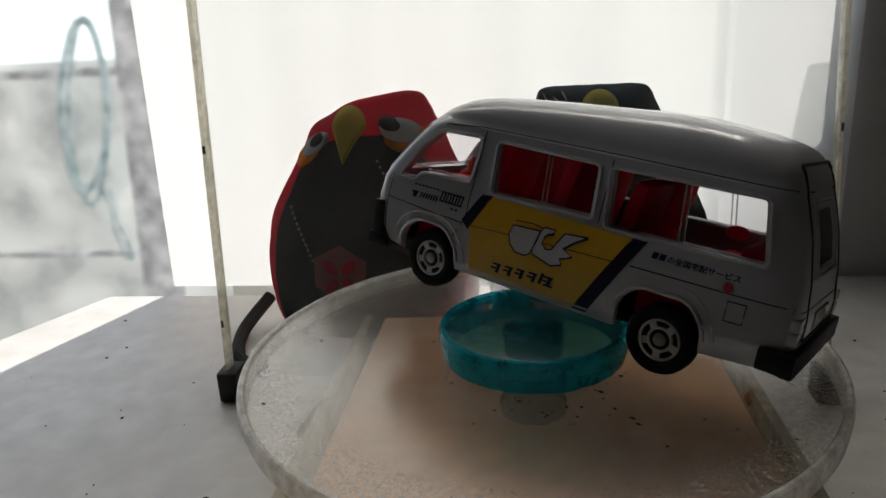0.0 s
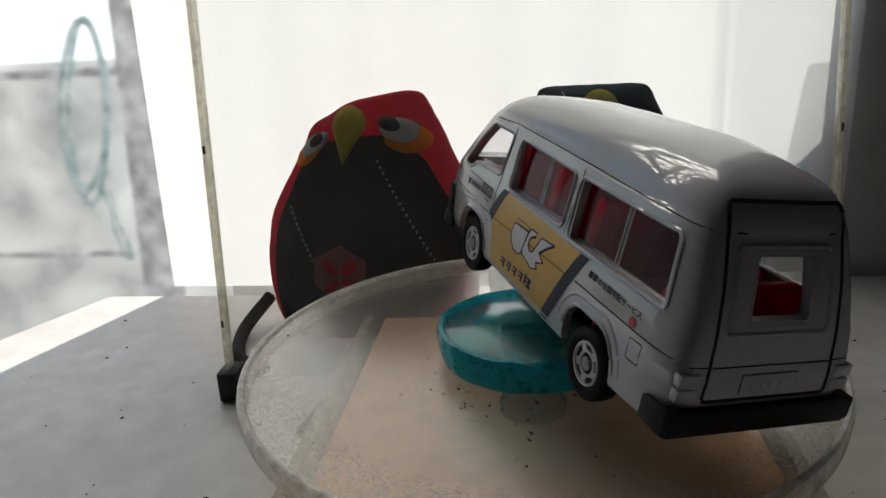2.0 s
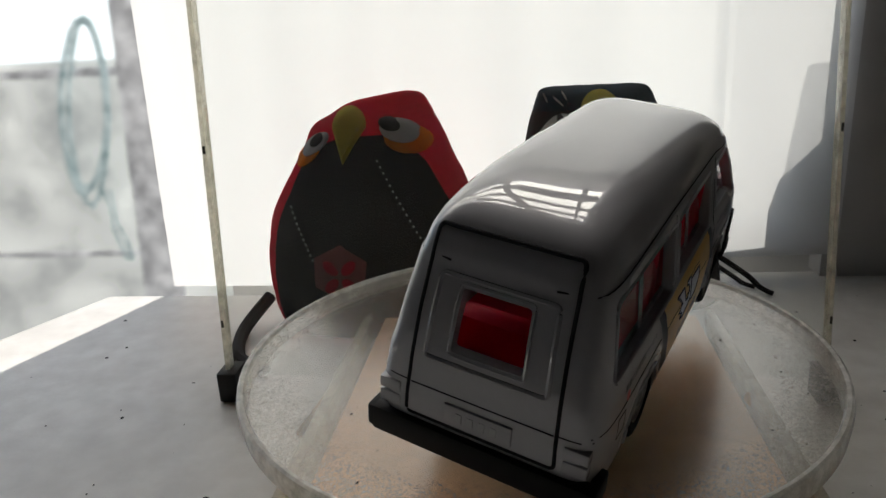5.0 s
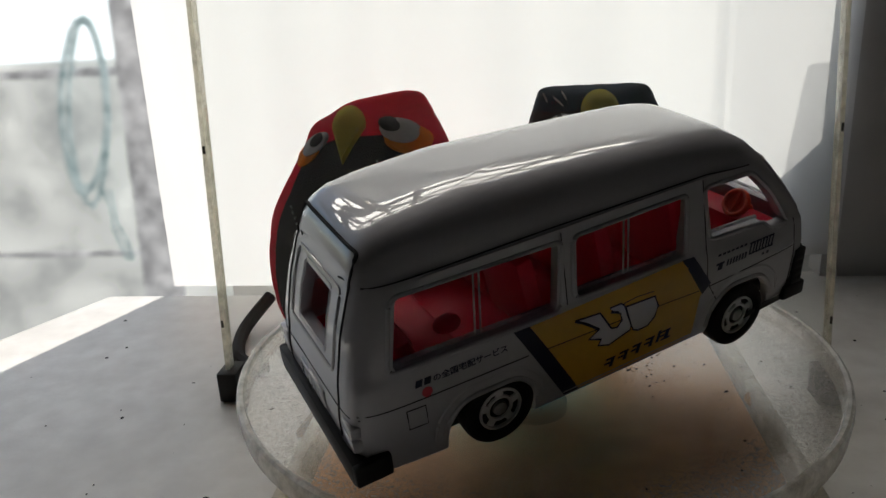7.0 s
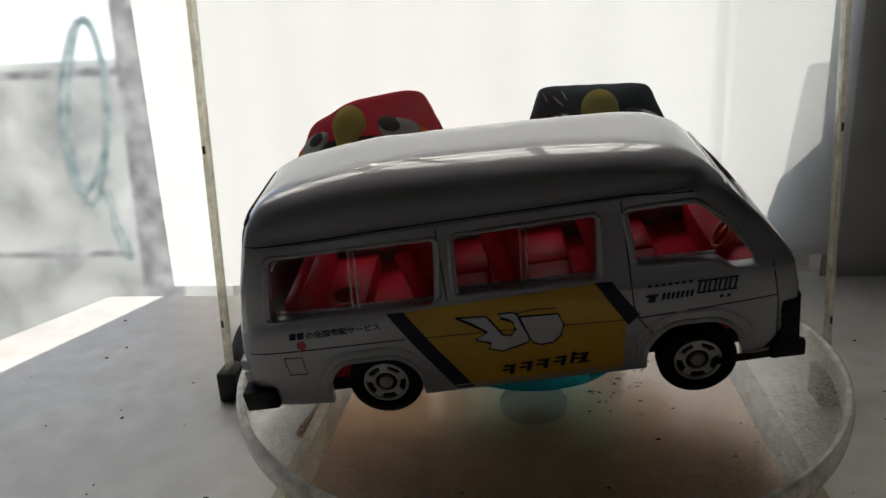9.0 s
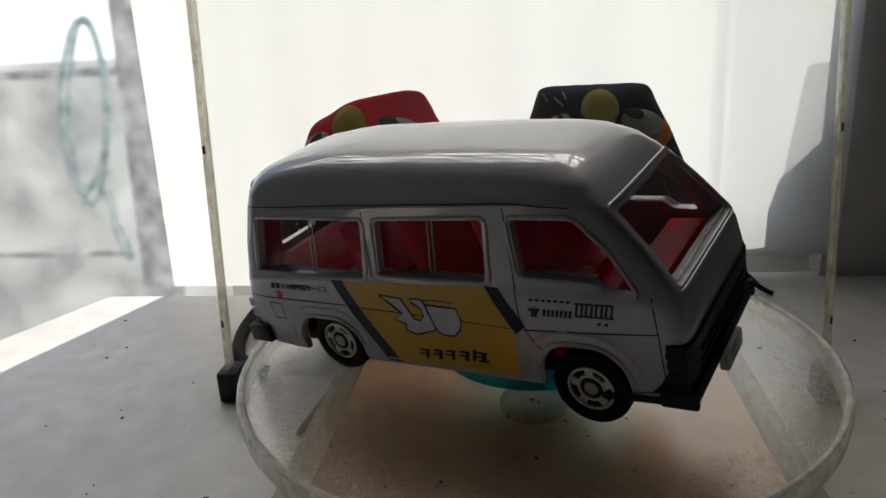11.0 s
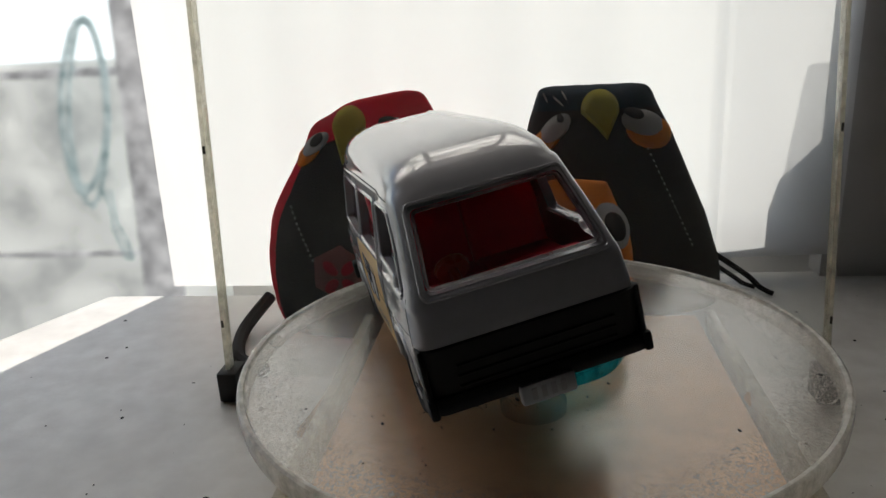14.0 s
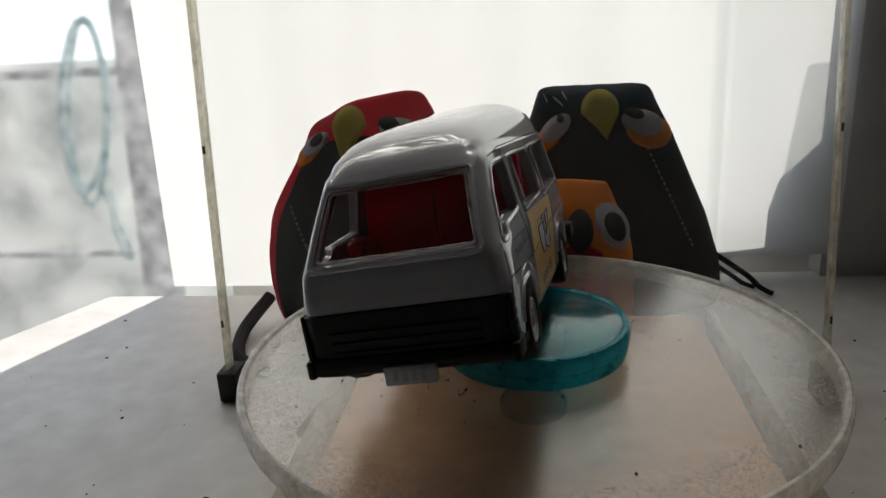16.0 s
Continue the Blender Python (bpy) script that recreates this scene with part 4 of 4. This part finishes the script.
def front_y(rows, depth, x, z):
    xl, xr, d = row_at(rows, z)
    c, a = (xl + xr) / 2, (xr - xl) / 2
    u = min(abs(x - c) / a, 0.98) ** (1 / 0.8)
    return -d * depth * math.sqrt(max(1 - u * u, 0)) ** 0.9


def felt_patch(bm, rows, depth, outline, mat_index, lift):
    """A felt piece of some thickness laid on the doll's front."""
    c = (sum(q[0] for q in outline) / len(outline), sum(q[1] for q in outline) / len(outline))
    rim = [bm.verts.new((x, front_y(rows, depth, x, z) - lift * 0.25, z)) for x, z in outline]
    mid = [bm.verts.new((c[0] + (x - c[0]) * 0.8, front_y(rows, depth, c[0] + (x - c[0]) * 0.8, c[1] + (z - c[1]) * 0.8) - lift, c[1] + (z - c[1]) * 0.8)) for x, z in outline]
    inn = [bm.verts.new((c[0] + (x - c[0]) * 0.4, front_y(rows, depth, c[0] + (x - c[0]) * 0.4, c[1] + (z - c[1]) * 0.4) - lift * 1.1, c[1] + (z - c[1]) * 0.4)) for x, z in outline]
    n = len(outline)
    for a, b in ((rim, mid), (mid, inn)):
        for i in range(n):
            j = (i + 1) % n
            bm.faces.new((a[i], a[j], b[j], b[i])).material_index = mat_index
    bm.faces.new(inn).material_index = mat_index


def oval(cx, cz, a, b, tilt=0.0, n=20):
    t = radians(tilt)
    return [(cx + a * math.cos(k) * math.cos(t) - b * math.sin(k) * math.sin(t), cz + a * math.cos(k) * math.sin(t) + b * math.sin(k) * math.cos(t)) for k in [2 * math.pi * i / n for i in range(n)]]


def drop(cx, cz, w, h, lean=0.0):
    """A beak: round above, pointed below."""
    pts = [(cx + w * math.cos(a), cz + w * math.sin(a)) for a in [radians(-10 + 200 * i / 12) for i in range(13)]]
    return pts + [(cx - w * 0.45 + lean * 0.6, cz - h * 0.55), (cx + lean, cz - h), (cx + w * 0.45 + lean * 0.6, cz - h * 0.55)]


def smooth_rows(keys, k=5):
    """Fills in rows between the keyed ones along a soft curve."""
    out = []
    n = len(keys)
    for i in range(n - 1):
        p0, p1, p2, p3 = keys[max(i - 1, 0)], keys[i], keys[i + 1], keys[min(i + 2, n - 1)]
        for s in range(k):
            t = s / k
            out.append([0.5 * ((2 * b) + (c - a) * t + (2 * a - 5 * b + 4 * c - d) * t * t + (3 * b - a - 3 * c + d) * t ** 3) for a, b, c, d in zip(p0, p1, p2, p3)])
    out.append(list(keys[-1]))
    return out


def belly_patch(bm, rows, depth, keys, mat_index, lift, cols=22):
    """A felt panel with a smooth edge over the doll's front: keys of (height, left x, right x)."""
    grid = []
    for z, xl, xr in smooth_rows(keys, 5):
        line = []
        for i in range(cols + 1):
            u = i / cols
            x = xl + (xr - xl) * u
            rim = 0.0 if i in (0, cols) else 1.0
            co = Vector((x, front_y(rows, depth, x, z), z))
            n = noise.noise(co * 0.11) * 0.9 + noise.noise(co * 0.4) * 0.25
            line.append(bm.verts.new(co + Vector((n * 0.5, n * 0.5 - lift * (0.3 + 0.7 * rim), n * 0.35))))
        grid.append(line)
    for a, b in zip(grid, grid[1:]):
        for i in range(cols):
            bm.faces.new((a[i], a[i + 1], b[i + 1], b[i])).material_index = mat_index


def stitches(bm, rows, depth, x0, z0, x1, z1, n, mat_index):
    for k in range(n):
        t = k / (n - 1)
        felt_patch(bm, rows, depth, oval(x0 + (x1 - x0) * t, z0 + (z1 - z0) * t, 0.32, 0.2, -60, 6), mat_index, 0.9)


def red_doll():
    # heights and widths about the doll's own base
    keys = [(0, -19, 18, 0.5), (2.5, -23.2, 21.5, 0.85), (9, -25.6, 24, 1.0), (20, -26.3, 24.8, 1.0), (26.5, -25, 24.6, 0.98), (33, -22.8, 23.4, 0.92), (40, -18.5, 21, 0.78), (46, -14.6, 18.3, 0.62), (50.4, -12.4, 16.3, 0.45), (52.6, -8.4, 15.5, 0.36), (55, -4, 14.6, 0.26), (56.2, 1.2, 14, 0.19), (57, 6.5, 13, 0.11), (57.3, 9, 11.5, 0.05)]
    rows = smooth_rows(keys)
    belly = [(1.5, -18, 15), (8, -22.6, 20.2), (15, -23.2, 21.4), (23, -22.2, 21.4), (30, -20.6, 20.2), (37, -17.0, 17.4), (43, -13.6, 14.2), (46.5, -9.5, 9.5), (48.6, -4.0, 4.5)]
    def features(bm):
        belly_patch(bm, rows, 13, belly, 1, 0.4)
        felt_patch(bm, rows, 13, drop(-2.7, 51.0, 3.9, 8.3, -1.3), 2, 2.0)
        for (ox, oz, oa, ob_, ot), (wx, wz, wa, wb, wt), (px, pz, pa, pb) in (((10.4, 47.6, 5.4, 3.0, -8), (8.8, 49.4, 4.8, 2.6, -14), (6.6, 50.9, 2.8, 1.5)), ((-12.6, 45.0, 4.2, 2.0, 38), (-11.0, 46.9, 4.2, 1.8, 33), (-10.2, 47.9, 2.2, 1.2))):
            felt_patch(bm, rows, 13, oval(ox, oz, oa, ob_, ot), 4, 1.0)
            felt_patch(bm, rows, 13, oval(wx, wz, wa, wb, wt), 3, 1.5)
            felt_patch(bm, rows, 13, oval(px, pz, pa, pb, wt), 1, 2.0)
        felt_patch(bm, rows, 13, [(-6.0 + 7.1 * math.cos(radians(86 + 60 * k)), 18.5 + 7.1 * math.sin(radians(86 + 60 * k))) for k in range(6)], 5, 0.9)
        for k in range(4):
            a = radians(45 + 90 * k)
            felt_patch(bm, rows, 13, oval(-6.0 + 2.9 * math.cos(a), 18.3 + 2.9 * math.sin(a), 2.4, 1.4, 45 + 90 * k), 0, 1.3)
        stitches(bm, rows, 13, 3.7, 43.5, 15.2, 21.5, 18, 6)
        stitches(bm, rows, 13, -16.8, 33.7, -12.2, 22.0, 11, 6)
    bm = doll_mesh(rows, 13, None, lambda c: 0, features)
    ob = part("red_doll", bm, [M_D_RED, M_D_BLACK, M_D_YELLOW, M_D_WHITE, M_D_ORANGE, M_D_PINK, M_STITCH], angle=50)
    ob.matrix_world = at(-36.4, 62, TABLE_Z)
    tagged(ob, "red stuffed felt bird doll with black belly and yellow beak", "doll")


def black_doll():
    keys = [(0, -24, 25, 0.5), (3, -28, 27.6, 0.9), (10, -29, 27.6, 1.0), (18, -27, 25.7, 1.0), (30, -23, 21.2, 0.92), (42, -19.3, 15.8, 0.7), (47.5, -18.1, 13.2, 0.55), (51, -16.9, 11.6, 0.4), (53.4, -16.2, 10.4, 0.3), (54.6, -15.7, 9.2, 0.2), (55.2, -14.6, 7.8, 0.12), (55.5, -12.8, 6.0, 0.05)]
    rows = smooth_rows(keys)
    def pick(c):
        return 1 if c.z > 50.5 or c.y > 0 else 0
    def features(bm):
        felt_patch(bm, rows, 13, drop(-2.1, 50.5, 4.3, 6.5, 1.4), 2, 2.2)
        for (ox, oz, oa, ob_, ot), (wx, wz, wa, wb, wt), (px, pz, pa, pb) in (((9.0, 45.2, 5.6, 3.5, -16), (7.5, 47.2, 5.1, 2.8, -16), (5.6, 49.4, 2.4, 1.2)), ((-14.2, 44.2, 4.2, 2.2, 38), (-12.2, 46.6, 4.3, 2.3, 42), (-11.0, 48.9, 0.9, 0.9))):
            felt_patch(bm, rows, 13, oval(ox, oz, oa, ob_, ot), 4, 1.0)
            felt_patch(bm, rows, 13, oval(wx, wz, wa, wb, wt), 3, 1.5)
            felt_patch(bm, rows, 13, oval(px, pz, pa, pb, wt), 0, 2.0)
        stitches(bm, rows, 13, 8.4, 41.7, 18.8, 19.3, 18, 5)
        for x, z, r, tilt in ((-14.2, 53.2, 1.3, -65), (-11.4, 52.5, 1.7, -42), (-9.9, 53.6, 1.2, -60)):
            felt_patch(bm, rows, 13, oval(x, z, r, 0.22, tilt, 8), 5, 0.9)
    bm = doll_mesh(rows, 13, None, pick, features)
    ob = part("black_doll", bm, [M_D_BLACK, M_D_NAVY, M_D_YELLOW, M_D_WHITE, M_D_ORANGE, M_STITCH], angle=50)
    ob.matrix_world = at(18.3, 74, TABLE_Z)
    tagged(ob, "black stuffed felt bird doll with navy top and yellow beak", "doll")


def orange_doll():
    keys = [(0, -9, 11, 0.5), (2, -12, 13.5, 0.9), (8, -13.5, 15.4, 1.0), (20, -11.5, 15.0, 0.95), (28, -8.5, 13.4, 0.8), (33, -6.6, 11, 0.55), (36, -5.6, 9.7, 0.3), (37.4, -4.2, 8.4, 0.15), (38.0, -2.5, 3, 0.06)]
    rows = smooth_rows(keys)
    belly = [(2, -6, 8), (10, -7, 9), (18, -6.5, 9), (23.5, -5, 8), (26, -1, 5)]
    def features(bm):
        belly_patch(bm, rows, 11, belly, 2, 0.4)
        felt_patch(bm, rows, 11, oval(3.0, 29.0, 2.8, 4.2, 0), 1, 1.8)
        for cx, tilt in ((10.0, -56), (-4.0, 56)):
            felt_patch(bm, rows, 11, oval(cx, 29.2, 5.3, 3.1, tilt), 3, 1.0)
            felt_patch(bm, rows, 11, oval(cx + (0.4 if cx > 0 else -0.4), 29.3, 3.7, 2.1, tilt), 1, 1.5)
    bm = doll_mesh(rows, 11, None, lambda c: 0, features)
    ob = part("orange_doll", bm, [M_D_ORANGE, M_D_BLACK, M_D_RED, M_D_WHITE], angle=50)
    ob.matrix_world = at(7.2, 53.0, TABLE_Z)
    tagged(ob, "small orange stuffed bird doll with black beak and white eyes", "doll")


def straps():
    for pts, r in (([(-66, 66, TABLE_Z + 7), (-70, 56, TABLE_Z + 2), (-66, 42, TABLE_Z + 1.6), (-58, 36, TABLE_Z + 1.6)], 1.6), ([(44, 80, TABLE_Z + 13), (54, 80, TABLE_Z + 6), (58, 80, TABLE_Z + 2.2), (61, 79, TABLE_Z + 0.8)], 0.7), ([(44, 82, TABLE_Z + 10), (52, 84, TABLE_Z + 4), (55, 85, TABLE_Z + 1.6), (58, 84, TABLE_Z + 0.7)], 0.6)):
        bm = bmesh.new()
        tube(bm, smooth_rows([list(q) for q in pts], 6), r, 8)
        tagged(part("cord", bm, M_D_BLACK), "black cord lying on the tabletop beside a doll", "cord", group="cords of the dolls")


red_doll()
black_doll()
orange_doll()
straps()


def table_dirt():
    rnd = random.Random(9)
    bm = bmesh.new()
    for i in range(110):
        x, y = rnd.uniform(-115, 110), rnd.uniform(-20, 80)
        s = rnd.choice((0.1, 0.15, 0.22, 0.38)) * rnd.uniform(0.6, 1.2)
        lathe(bm, [(0, 0), (s, 0), (s * 0.7, s * 0.4), (0, s * 0.5)], 6, m=Matrix.Translation((x, y, TABLE_Z)) @ Matrix.Diagonal((rnd.uniform(0.7, 1.8), 1, 1, 1)))
    tagged(part("dirt", bm, M_SPECK), "scattered dark crumbs on the tabletop", "dirt", kind="stuff")


table_dirt()

# ---- what turns ----
# degrees of the disc, every half second
TURN = [147.11, 139.06, 131.01, 122.95, 114.87, 106.77, 98.62, 90.4, 82.13, 73.89, 65.7, 57.57, 49.49, 41.43, 33.39, 25.4, 17.47,
        9.61, 1.84, -5.84, -13.44, -20.96, -28.37, -35.68, -42.86, -49.87, -56.73, -63.5, -70.35, -77.25, -84.15, -91.1, -98.1]


def motions():
    van_on_disc = Matrix.Translation((-20.03 * MM, -8.62 * MM, 0.12 * MM)) @ Matrix.Rotation(radians(-6.69), 4, "Y") @ Matrix.Rotation(radians(9.31), 4, "X")
    rows = [(0.5 * i, pose(0, 0, 0, 0, 0, a)) for i, a in enumerate(TURN)]
    walk(DISC, [(t, at(-0.35, 0, 0) @ m) for t, m in rows])
    walk(CAP, [(t, m @ at(-0.4, 0.3, 0)) for t, m in rows])
    walk(VAN, [(t, m @ van_on_disc) for t, m in rows])


motions()
